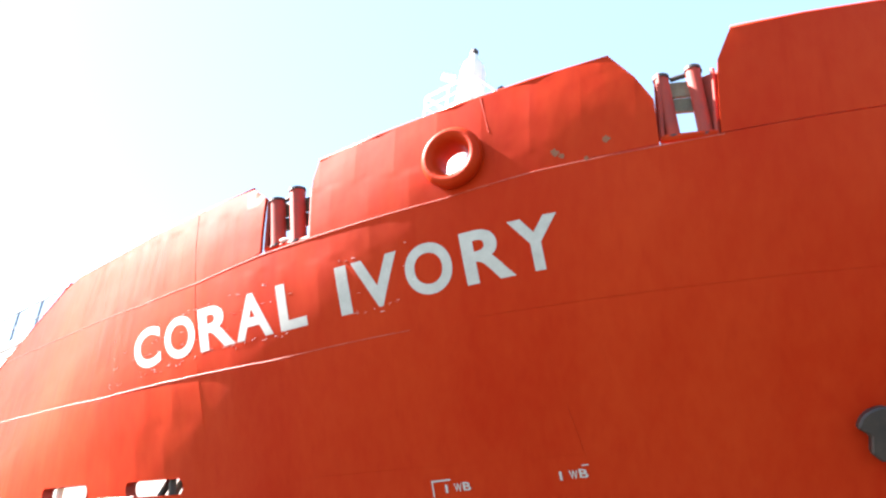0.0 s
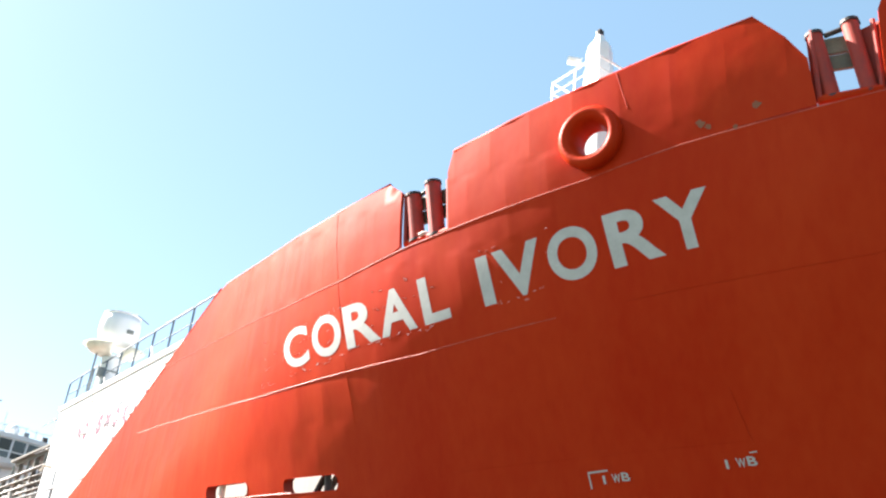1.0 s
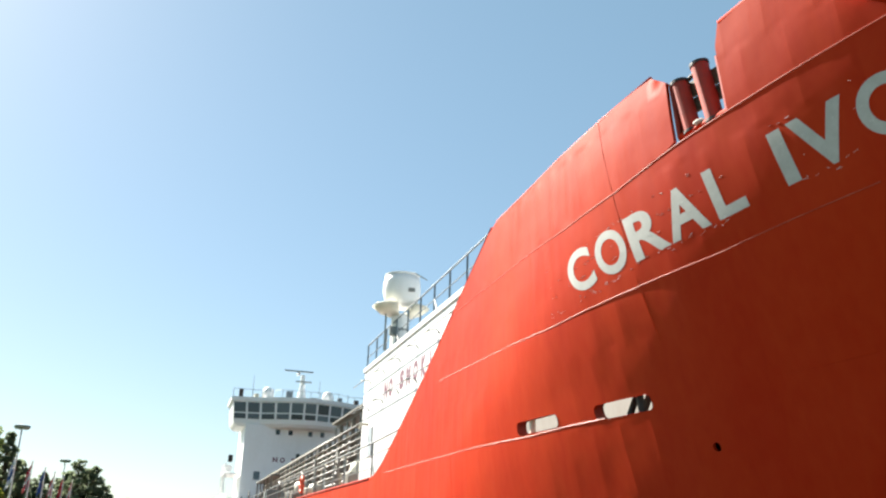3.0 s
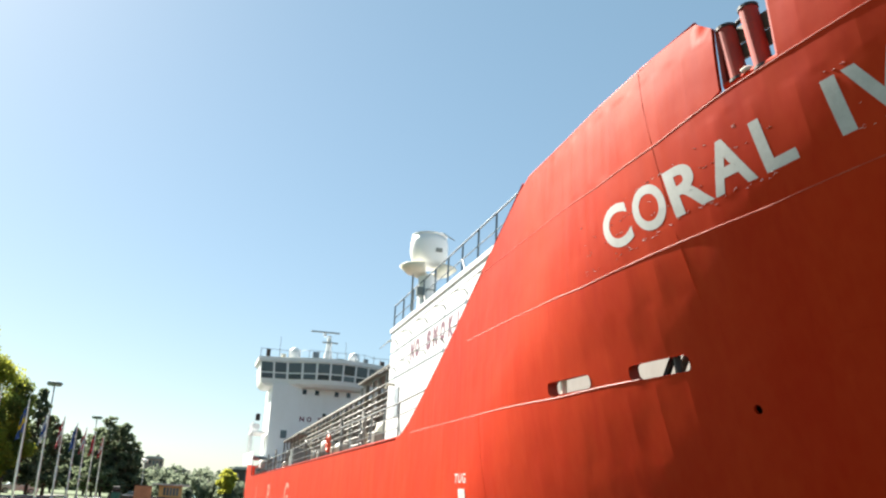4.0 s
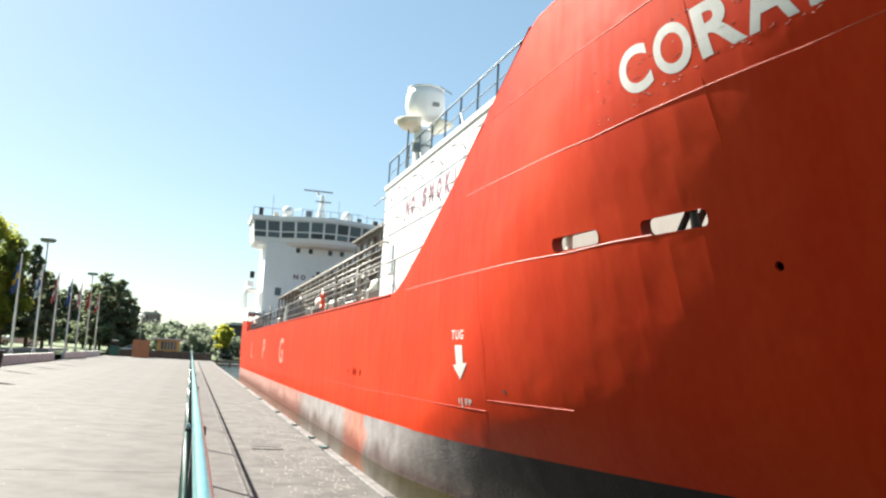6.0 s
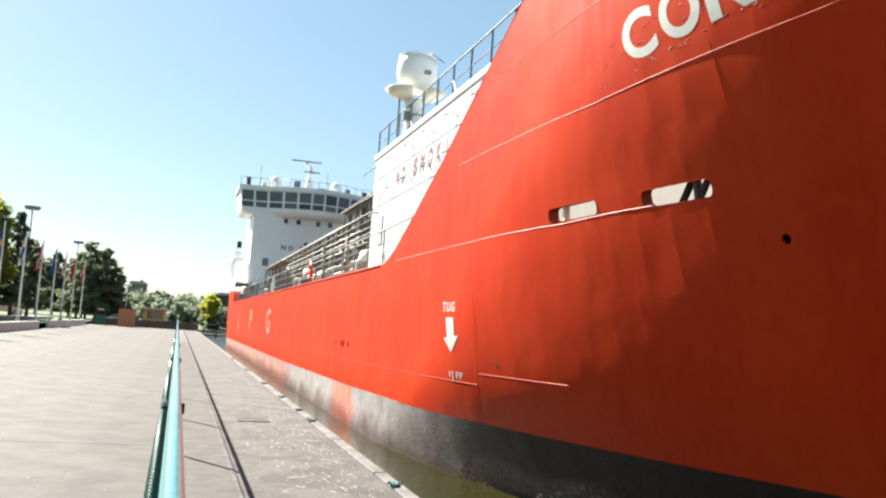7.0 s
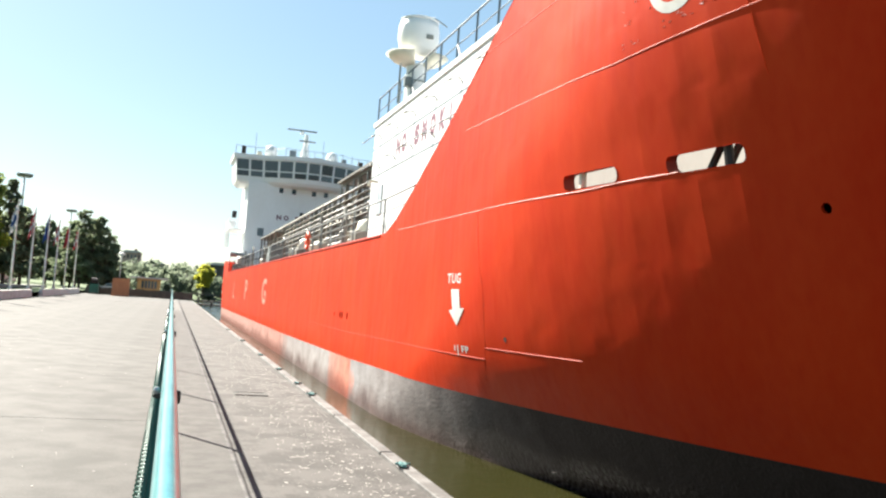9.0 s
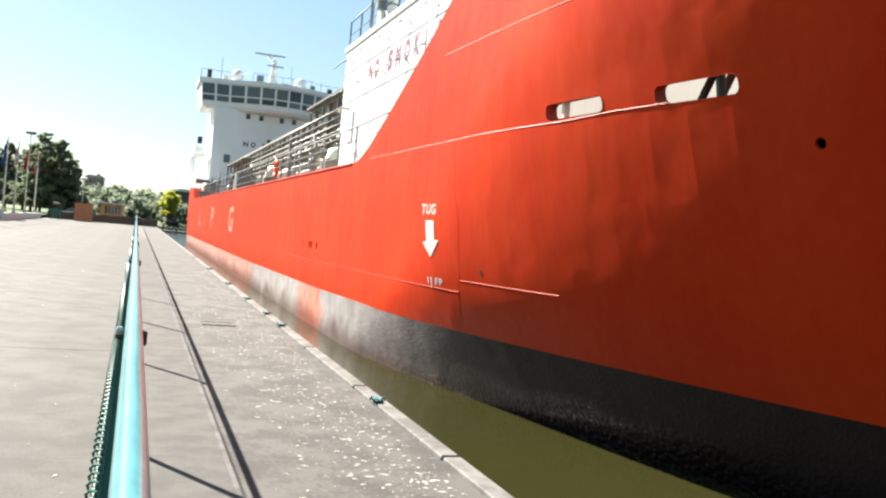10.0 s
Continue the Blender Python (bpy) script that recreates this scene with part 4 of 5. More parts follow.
def ventilator():
    c = (6.84, 28.6, HZ)
    root = part("ventilator", spun([(0.34, 0), (0.30, 0.1), (0.30, 1.15), (0.36, 1.24)], c, 20), WHITE, ship, "white mushroom ventilator tower with a wide collar", True)
    for mid in (180, 0):
        bm = bmesh.new()
        rings = []
        for k in range(15):
            q = radians(mid - 68 + 136 * k / 14)
            reach = math.sin(math.pi * (0.12 + 0.76 * k / 14)) ** 0.45
            rings.append([bm.verts.new((c[0] + r * math.cos(q), c[1] + r * math.sin(q), c[2] + h)) for r, h in ((0.33, 1.18), (0.33 + 0.42 * reach, 1.34), (0.33 + 0.64 * reach, 1.52), (0.33 + 0.60 * reach, 1.55), (0.33 + 0.36 * reach, 1.40), (0.33, 1.26))])
        for p, q in zip(rings, rings[1:]):
            for k in range(6):
                bm.faces.new((p[k], p[(k + 1) % 6], q[(k + 1) % 6], q[k]))
        bm.faces.new(rings[0])
        bm.faces.new(rings[-1][::-1])
        bmesh.ops.recalc_face_normals(bm, faces=bm.faces)
        part("collar", bm, CREAM, root, "cream flared rain collar", True)
    part("neck_band", tube([(c[0] + 0.33 * math.cos(q), c[1] + 0.33 * math.sin(q), HZ + 0.72) for q in (2 * math.pi * k / 18 for k in range(18))], 0.025, 5, closed=True), GREYRAIL, root)
    part("lid_rod", tube([(c[0] + 0.3, c[1] - 0.5, HZ + 2.66), (c[0] + 0.78, c[1] - 0.35, HZ + 2.5)], 0.02, 5), GREYRAIL, root)
    part("inspection_plate", box((c[0] + 0.08, c[1] - 0.66, HZ + 1.95), (c[0] + 0.30, c[1] - 0.60, HZ + 2.08), 0.01), WELLGREY, root)
    part("cowl", spun([(0.42, 1.54), (0.56, 1.72), (0.64, 2.05), (0.63, 2.38), (0.58, 2.58)], c, 24), WHITE, root, "rounded white cowl", True)
    part("lid", spun([(0.56, 2.58), (0.60, 2.61), (0.60, 2.65), (0.3, 2.68)], c, 24), WHITE, root)
    part("ladder_rail", tube([(c[0] - 0.5, c[1], HZ), (c[0] - 0.5, c[1], HZ + 1.5)], 0.03, 6), GREYRAIL, root)
    part("bracket_box", box((c[0] - 0.45, c[1] - 0.5, HZ + 0.45), (c[0] - 0.2, c[1] - 0.3, HZ + 0.75), 0.02), GREYRAIL, root)


ventilator()


def foremast():
    c = Vector((12.0, 12.3, 6.78))
    root = part("foremast", spun([(0.44, 0), (0.38, 6.6), (0.30, 8.0), (0.26, 8.2), (0.14, 8.36), (0.10, 8.5)], c, 8), WHITE, ship, "white tapered foremast with lamp platform")
    part("mast_lamp", spun([(0.09, 8.5), (0.10, 8.62), (0.05, 8.7)], c, 10), BLACK, root)
    part("platform", box(c + Vector((-0.75, -0.75, 6.50)), c + Vector((0.75, 0.75, 6.57)), 0.01), WHITE, root)
    ring = [c + Vector((px, py, 7.15)) for px, py in ((-0.75, -0.75), (0, -0.75), (0.75, -0.75), (0.75, 0), (0.75, 0.75), (0, 0.75), (-0.75, 0.75), (-0.75, 0))]
    part("platform_rail", tube(ring, 0.028, 5, closed=True), WHITE, root)
    part("platform_rail", tube([p - Vector((0, 0, 0.3)) for p in ring], 0.02, 5, closed=True), WHITE, root)
    for p in ring:
        part("post", tube([p - Vector((0, 0, 0.6)), p], 0.018, 5), WHITE, root)
    part("floodlight", box(c + Vector((0.3, -0.72, 7.15)), c + Vector((0.48, -0.54, 7.5)), 0.04), BLACK, root)
    part("horn_arm", tube([c + Vector((-0.3, 0.3, 7.75)), c + Vector((-0.55, 0.5, 7.8))], 0.1, 8), WHITE, root)


foremast()


def pipe_rack():
    """Trestles that carry the cargo lines from the house to the bridge."""
    root = part("pipe_rack", box((8.45, 48.8, 7.16), (8.60, 84.0, 7.30), 0.0), PIPE, ship, "khaki steel pipe rack carrying cargo lines along the deck")
    part("rack_beam", box((11.4, 48.8, 7.16), (11.55, 84.0, 7.30)), PIPE, root)
    for x in (8.45, 11.4):
        part("rack_beam", box((x, 33.6, 7.68), (x + 0.15, 48.8, 7.82)), PIPE, root)
    for k in range(16):
        y = 34.4 + 3.3 * k
        top = 7.68 if y < 48.8 else 7.16
        for x in (8.52, 11.47):
            part("trestle_post", box((x - 0.09, y - 0.09, 3.28), (x + 0.09, y + 0.09, top)), PIPE, root)
        bm = bmesh.new()
        for z in (4.6, 5.7, 6.8):
            box((8.4, y - 0.06, z - 0.06), (11.6, y + 0.06, z + 0.06), 0.0, bm)
        part("cross_beam", bm, PIPE, root)
        part("brace", tube([(8.52, y + 0.1, 4.0), (8.52, y + 3.1, 6.6)], 0.035, 5), PIPE, root)
        part("brace", tube([(8.54, y + 1.65, 3.3), (8.54, y + 1.65, top)], 0.05, 5), PIPE, root)
        part("hanger", tube([(8.36, y + 0.85, 5.1), (8.36, y + 0.85, top)], 0.035, 5), GREYRAIL, root)
    for x, z, r in ((8.9, 4.80, 0.11), (9.4, 4.82, 0.14), (10.0, 4.80, 0.11), (8.75, 5.85, 0.09), (9.25, 5.88, 0.12), (10.1, 5.88, 0.13), (8.8, 6.95, 0.08), (9.3, 6.95, 0.11), (9.9, 6.95, 0.09), (10.6, 6.95, 0.11)):
        part("cargo_pipe", tube([(x, 33.6, z), (x, 82.0 if z < 6 else 71.0, z)], r, 8), PIPE if (x * 10) % 2 else CREAM, root, smooth=True)
    for x, z, r in ((8.30, 7.05, 0.06), (8.12, 6.92, 0.07), (8.34, 6.70, 0.05), (8.30, 6.35, 0.06), (8.26, 6.05, 0.05), (8.34, 5.70, 0.05), (8.22, 4.95, 0.06), (8.34, 5.35, 0.06), (8.20, 4.55, 0.08), (8.28, 4.05, 0.07)):
        part("side_line", tube([(x, 33.6, z), (x, 84.0, z)], r, 6), PIPE, root, smooth=True)
    part("walkway", box((8.2, 33.6, 7.82), (11.7, 48.8, 7.92)), PIPE, root, "flat roof plate over the rack")
    for y in (37, 41, 50, 56, 66):
        part("valve", spun([(0.05, 0), (0.12, 0.1), (0.22, 0.25), (0.22, 0.32), (0.06, 0.36), (0.06, 0.6)], (7.6, y, 3.28), 10), PIPE, root)
        part("valve_wheel", tube([(7.6 + 0.2 * math.cos(a), y + 0.2 * math.sin(a), 3.9) for a in (math.pi * k / 5 for k in range(10))], 0.03, 5, closed=True), REDDARK, root)
    for y, h, r in ((36.0, 1.6, 0.45), (47, 1.3, 0.4), (52, 1.7, 0.5), (61, 1.5, 0.5), (69, 1.4, 0.45)):
        part("tank_dome", spun([(r, 0), (r, h * 0.75), (r * 0.8, h * 0.93), (r * 0.3, h)], (7.3, y, 3.28), 14), CREAM, root, "", True)


pipe_rack()


def deck_gear():
    """Small lines, valves and boxes between the rail and the rack."""
    rnd = random.Random(4)
    for k in range(34):
        y = 33.5 + 1.5 * k + rnd.uniform(-0.4, 0.4)
        x = rnd.uniform(5.7, 7.9)
        pick = k % 4
        if pick == 0:
            part("vent_pipe", tube([(x, y, 3.28), (x, y, 3.28 + rnd.uniform(0.9, 1.8)), (x, y + 0.35, 3.3 + rnd.uniform(1.6, 2.0))], 0.07, 6), PIPE, ship)
        elif pick == 1:
            part("deck_box", box((x, y, 3.28), (x + rnd.uniform(0.4, 0.9), y + rnd.uniform(0.5, 1.1), 3.28 + rnd.uniform(0.5, 1.2)), 0.03), rnd.choice([PIPE, GREYRAIL, CREAM]), ship)
        elif pick == 2:
            h = rnd.uniform(0.7, 1.3)
            part("deck_valve", spun([(0.16, 0), (0.16, 0.1), (0.07, 0.14), (0.07, h * 0.6), (0.2, h * 0.7), (0.2, h * 0.9), (0.05, h)], (x, y, 3.28), 10), rnd.choice([PIPE, CREAM, REDDARK]), ship)
        else:
            z = rnd.uniform(3.6, 4.6)
            part("branch_pipe", tube([(x, y, z), (x + 0.5, y, z), (8.9, y + 0.2, z + 0.3)], 0.06, 6), rnd.choice([PIPE, CREAM]), ship)
    for k in range(20):
        y = 35.2 + 2.45 * k
        part("rack_ladder_post", tube([(8.4, y, 3.28), (8.4, y, 7.1)], 0.045, 5), CREAM if k % 3 else PIPE, ship)
    part("manifold_platform", box((7.6, 72.0, 6.55), (8.6, 84.0, 6.68), 0.02), PIPE, ship, "khaki manifold platform")
    for k in range(5):
        part("platform_leg", tube([(7.7, 72.3 + 2.8 * k, 3.28), (7.7, 72.3 + 2.8 * k, 6.55)], 0.07, 6), PIPE, ship)


deck_gear()
buoy = part("lifebuoy", tube([(5.13, 36.7 + 0.29 * math.cos(a), 3.88 + 0.29 * math.sin(a)) for a in (2 * math.pi * k / 18 for k in range(18))], 0.07, 8, closed=True), ORANGE, ship, "orange lifebuoy on the guard rail", True)
part("deck_locker", box((5.9, 57.5, 3.28), (7.0, 59.2, 4.7), 0.04), GREYRAIL, ship, "grey deck locker")

# ---- bridge tower ----
tower = part("bridge_tower", box((6.75, 92.6, 3.3), (19.25, 101, 12.95), 0.05), WHITE, ship, "white bridge tower with a faceted wheelhouse on top")
PLAN = [(5.45, 93.2), (8.15, 92.7), (9.6, 91.9), (11.0, 91.25), (12.35, 90.9), (13.65, 90.9), (15.0, 91.25), (16.4, 91.9), (17.85, 92.7), (20.55, 93.2), (20.55, 99), (5.45, 99)]


def wheelhouse():
    bm = bmesh.new()
    rings = []
    for z, s in ((12.75, 0.93), (13.05, 0.985), (13.45, 1.0), (15.25, 1.02), (15.3, 1.05), (15.72, 1.05)):
        rings.append([bm.verts.new((13 + (x - 13) * s, 95 + (y - 95) * s, z)) for x, y in PLAN])
    k = len(PLAN)
    for a, b in zip(rings, rings[1:]):
        for i in range(k):
            bm.faces.new((a[i], a[(i + 1) % k], b[(i + 1) % k], b[i]))
    bm.faces.new(rings[0][::-1])
    bm.faces.new(rings[-1])
    bmesh.ops.recalc_face_normals(bm, faces=bm.faces)
    root = part("wheelhouse", bm, WHITE, ship, "white wheelhouse with a band of dark raked windows")
    # underside of the bowed front
    bm = bmesh.new()
    low = [bm.verts.new((13 + (x - 13) * 0.75, 92.58, 12.62)) for x, y in PLAN[1:9]]
    high = [bm.verts.new((13 + (x - 13) * 0.985, 95 + (y - 95) * 0.985, 13.0)) for x, y in PLAN[1:9]]
    for i in range(7):
        bm.faces.new((low[i], low[i + 1], high[i + 1], high[i])).smooth = True
    part("front_skirt", bm, WHITE, root)
    for (ax, ay), (bx, by) in zip(PLAN[:9], PLAN[1:10]):
        n = 2 if math.hypot(bx - ax, by - ay) > 2.6 else 1
        for j in range(n):
            for z0, z1, s0, s1 in ((14.17, 15.17, 1.010, 1.022), (13.5, 14.03, 1.003, 1.009)):
                u0, u1 = (j + 0.08) / n, (j + 0.92) / n
                bm = bmesh.new()
                v = []
                for u, z, s in ((u0, z0, s0), (u1, z0, s0), (u1, z1, s1), (u0, z1, s1)):
                    x, y = ax + (bx - ax) * u, ay + (by - ay) * u
                    v.append((13 + (x - 13) * s, 95 + (y - 95) * s - 0.03, z))
                f = [bm.verts.new(p) for p in v]
                g = [bm.verts.new((p[0], p[1] + 0.08, p[2])) for p in v]
                bm.faces.new(f)
                for q in range(4):
                    bm.faces.new((f[q], f[(q + 1) % 4], g[(q + 1) % 4], g[q]))
                part("window", bm, GLASS, root, "dark raked bridge window")
    roof = 15.72
    for k in range(17):
        x = 5.2 + 15.6 * k / 16
        part("roof_post", tube([(x, 93.0 if abs(x - 13) > 4 else 91.6, roof), (x, 93.0 if abs(x - 13) > 4 else 91.6, roof + 0.8)], 0.03, 5), GREYRAIL, root)
    part("roof_rail", tube([(5.2, 93.0, roof + 0.8), (9, 93.0, roof + 0.8), (10, 91.6, roof + 0.8), (16, 91.6, roof + 0.8), (17, 93, roof + 0.8), (20.8, 93.0, roof + 0.8)], 0.025, 5), GREYRAIL, root)
    for x, r in ((8.8, 0.62), (15.2, 0.62)):
        part("satellite_dome", spun([(r * 0.5, 0), (r, 0.25), (r, 0.7), (r * 0.8, 1.1), (r * 0.4, 1.3), (0.05, 1.36)], (x, 94, roof), 16), WHITE, root, "white satellite dome", True)
    for x, w, h, m in ((11.0, 0.35, 1.0, BLUEGREY), (6.0, 0.2, 0.9, BLACK), (7.6, 0.25, 0.5, CREAM), (13.6, 0.4, 0.5, BLACK), (16.4, 0.25, 0.7, BLUEGREY), (18.2, 0.25, 0.6, BLACK), (20.0, 0.3, 0.8, BLACK)):
        part("roof_fitting", box((x - w, 93.4, roof), (x + w, 93.4 + 2 * w, roof + h), 0.04), m, root)
    part("radar_mast", spun([(0.55, 0), (0.45, 0.8), (0.28, 1.6), (0.2, 3.0)], (12.4, 94.5, roof), 12), WHITE, root, "white radar mast")
    for x, z, w in ((11.9, 19.0, 1.55), (12.5, 17.9, 0.85)):
        part("radar_scanner", box((x - w, 94.2, z), (x + w, 94.4, z + 0.14), 0.02), GREYRAIL, root)
        part("scanner_foot", spun([(0.2, 0), (0.14, 0.35)], (x, 94.3, z - 0.35), 10), WHITE, root)
    for x in (14.2, 7.2):
        part("whip_aerial", tube([(x, 94, roof), (x, 94, roof + 2.4)], 0.025, 5), GREYRAIL, root)


wheelhouse()
for x, z, w, h in ((10.05, 12.3, 0.22, 0.27), (11.35, 12.3, 0.22, 0.27), (13.4, 12.3, 0.22, 0.27), (14.65, 12.3, 0.22, 0.27), (8.3, 7.87, 0.32, 0.42), (12.3, 10.0, 0.2, 0.25)):
    win = part("window", box((x - w, 92.55, z - h), (x + w, 92.62, z + h), 0.0), GLASS, tower)
    part("window_frame", tube([(x - w, 92.56, z - h), (x + w, 92.56, z - h), (x + w, 92.56, z + h), (x - w, 92.56, z + h)], 0.04, 4, closed=True), WHITE, win)
for i, char in enumerate("NO SMOKING"):
    if char != " ":
        letter_on(char, lambda u, v, d, a=9.78 + 0.74 * i - (0.35 if i > 2 else 0), w=0.5 if char != "I" else 0.12: Vector((a + w * u, 92.6 - d, 9.28 + 0.50 * v)), tower, SIGNDARK, 0.05)

# port side of the poop
poop = part("poop_platform", box((5.15, 93.0, 7.9), (6.6, 99, 8.05), 0.02), WHITE, ship, "white side platforms below the bridge wing")
for x, y, z0, z1 in ((5.25, 93.1, 5.0, 9.0), (5.25, 96, 5.0, 9.0), (5.25, 98.9, 5.0, 9.0)):
    part("stanchion", tube([(x, y, z0), (x, y, z1)], 0.06, 6), WHITE, poop)
for z in (9.0, 8.6):
    part("platform_rail", tube([(5.25, 93.1, z), (5.25, 98.9, z)], 0.03, 5), WHITE, poop)
part("search_lamp", box((5.4, 93.0, 9.1), (5.85, 93.4, 9.8), 0.05), BLACK, poop)
part("liferaft", tube([(5.6, 93.6, 8.5), (5.6, 95.2, 8.5)], 0.35, 12), WHITE, poop, "white life raft canister")
part("lower_platform", box((5.1, 90.0, 5.35), (6.6, 99, 5.5), 0.02), WHITE, poop)
part("poop_bulwark", prism([(86.0, 3.4), (86.6, 5.2), (87.6, 5.75), (103, 6.1), (103, 4.9), (89.5, 4.6), (88.6, 3.5)], 5.12, 5.2, 0), WHITE, ship, "white poop side plate with an opening")
for k in range(4):
    part("winch_drum", tube([(5.6, 85.5 + 0.9 * k, 3.9), (6.6, 85.5 + 0.9 * k, 3.9)], 0.35 - 0.04 * k, 10), WHITE if k % 2 else BLACK, ship)
part("deck_crane", tube([(7.2, 90.5, 3.3), (7.2, 90.5, 5.2), (6.0, 89.5, 5.3)], 0.16, 8), GREYRAIL, ship, "grey service davit")

# ---- quay furniture ----


def fence():
    root = thing("quay_fence", "quay fence with a thin teal tube rail and green chain-link", "fence")
    x, top, r = 0.333, 1.40, 0.025
    part("top_rail", tube([(x, y, top) for y in (-8, 2, 6, 10, 20, 40, 80, 116)], r, 22), TEAL, root, "glossy teal tube rail", True)
    for k in range(-4, 26):
        y = 10.36 + 4.07 * k
        bm = box((x - 0.018, y - 0.032, -0.01), (x + 0.018, y + 0.032, top - 0.015), 0.004)
        box((x - 0.06, y - 0.06, -0.01), (x + 0.06, y + 0.06, 0.012), 0.0, bm)
        post = part("post", bm, BLACK, root, "dark steel fence post")
        part("clamp", box((x + 0.018, y - 0.015, top - 0.05), (x + 0.040, y + 0.015, top - 0.006), 0.004), BLACK, post)
        part("bolt", spun([(0.010, -0.012), (0.012, 0.0), (0.007, 0.011)], (x - 0.040, y, top - 0.008), 8), GALV, post, "bright bolt head")
        part("bracket_arm", box((x - 0.052, y - 0.010, top - 0.035), (x - 0.012, y + 0.010, top - 0.018), 0.003), BLACK, post)
    # chain-link: two families of slanting wires, and a curled upper edge
    bm = bmesh.new()
    xm, step, high = x - 0.045, 0.06, top - 0.04
    thin = Vector((0.0014, 0, 0))
    for k in range(int(70 / step)):
        y = -1.5 + step * k
        for s in (-1, 1):
            a, b = Vector((xm + 0.002 * s, y, 0.05)), Vector((xm + 0.002 * s, y + s * (high - 0.05), high))
            w = Vector((0, 0.0011, -0.0011 * s))
            bm.faces.new([bm.verts.new(p) for p in (a - w, a + w, b + w, b - w)])
            bm.faces.new([bm.verts.new(p) for p in (a + thin, a - thin, b - thin, b + thin)])
    tagged(part("chain_link_mesh", bm, GREENWIRE, root, "green coated chain-link"), kind="stuff")
    bm = bmesh.new()
    turn = [(xm + 0.010 * math.cos(q * 0.9), 2.0 + 0.0062 * q, high - 0.002 + 0.011 * math.sin(q * 0.9)) for q in range(0, 2600)]
    tube(turn, 0.0024, 4, bm)
    tube([(xm - 0.003, 0.5, high - 0.014), (xm - 0.003, 30, high - 0.014)], 0.002, 5, bm)
    part("curled_top_edge", bm, GREENWIRE, root)
    part("tension_wire", tube([(xm, 0, high), (xm, 110, high)], 0.002, 5), GREENWIRE, root)


fence()


def rope_knot(y, s):
    root = tagged(new("rope_knot"), "frayed teal rope tied to a ring on the quay edge", "rope", "rope knots")
    bm = bmesh.new()
    random.seed(int(y * 10))
    for k in range(5):
        pts = []
        for q in range(14):
            a = q * 0.6 + k
            pts.append((2.79 + 0.045 * s * math.cos(a) + 0.02 * k * s * math.sin(k), y + 0.02 * q * s - 0.13 * s + 0.03 * math.sin(a * 2 + k), 0.045 + 0.02 * abs(math.sin(a + k))))
        tube(pts, 0.011, 5, bm)
    part("loops", bm, ROPE, root)
    part("tail", tube([(2.82, y, 0.05), (2.9, y + 0.12, 0.05), (2.94, y + 0.15, -0.1), (2.95, y + 0.14, -0.5)], 0.011, 5), ROPE, root)
    part("ring", tube([(2.80 + 0.05 * math.cos(a), y + 0.06 * math.sin(a), 0.042) for a in (2 * math.pi * k / 12 for k in range(12))], 0.009, 5, closed=True), BLACK, root)


for y, s in ((12.1, 0.62), (18.4, 0.75), (20.2, 0.5), (23.2, 0.6), (27.5, 0.65), (34, 0.7), (42, 0.8)):
    rope_knot(y, s)


def drain_grate(x0, y0):
    root = thing("drain_grate", "dull galvanised steel drain grate set in the concrete", "drain")
    part("frame", tube([(x0, y0, 0.006), (x0 + 0.55, y0, 0.006), (x0 + 0.55, y0 + 0.42, 0.006), (x0, y0 + 0.42, 0.002)], 0.010, 4, closed=True), STRIP, root)
    for k in range(9):
        part("bar", box((x0 + 0.03 + 0.057 * k, y0, 0.0), (x0 + 0.055 + 0.057 * k, y0 + 0.42, 0.009)), STRIP, root)


drain_grate(1.48, 18.2)


def litter_bin():
    root = thing("litter_bin", "black litter bin hung on a leaning post", "bin")
    c = Vector((-7.2, 38.6, 0))
    part("post", tube([c, c + Vector((0.16, 0, 1.15))], 0.035, 8), BLACK, root)
    part("bucket", spun([(0.19, 0.5), (0.25, 1.12), (0.265, 1.14), (0.265, 1.19), (0.22, 1.2)], c + Vector((0.42, 0, 0)), 14), BLACK, root, "", True)
    part("bracket", box(c + Vector((0.11, -0.05, 0.85)), c + Vector((0.25, 0.05, 0.93))), BLACK, root)
    part("rim", tube([c + Vector((0.42 + 0.265 * math.cos(a), 0.265 * math.sin(a), 1.18)) for a in (2 * math.pi * k / 14 for k in range(14))], 0.02, 5, closed=True), GREYRAIL, root)


litter_bin()


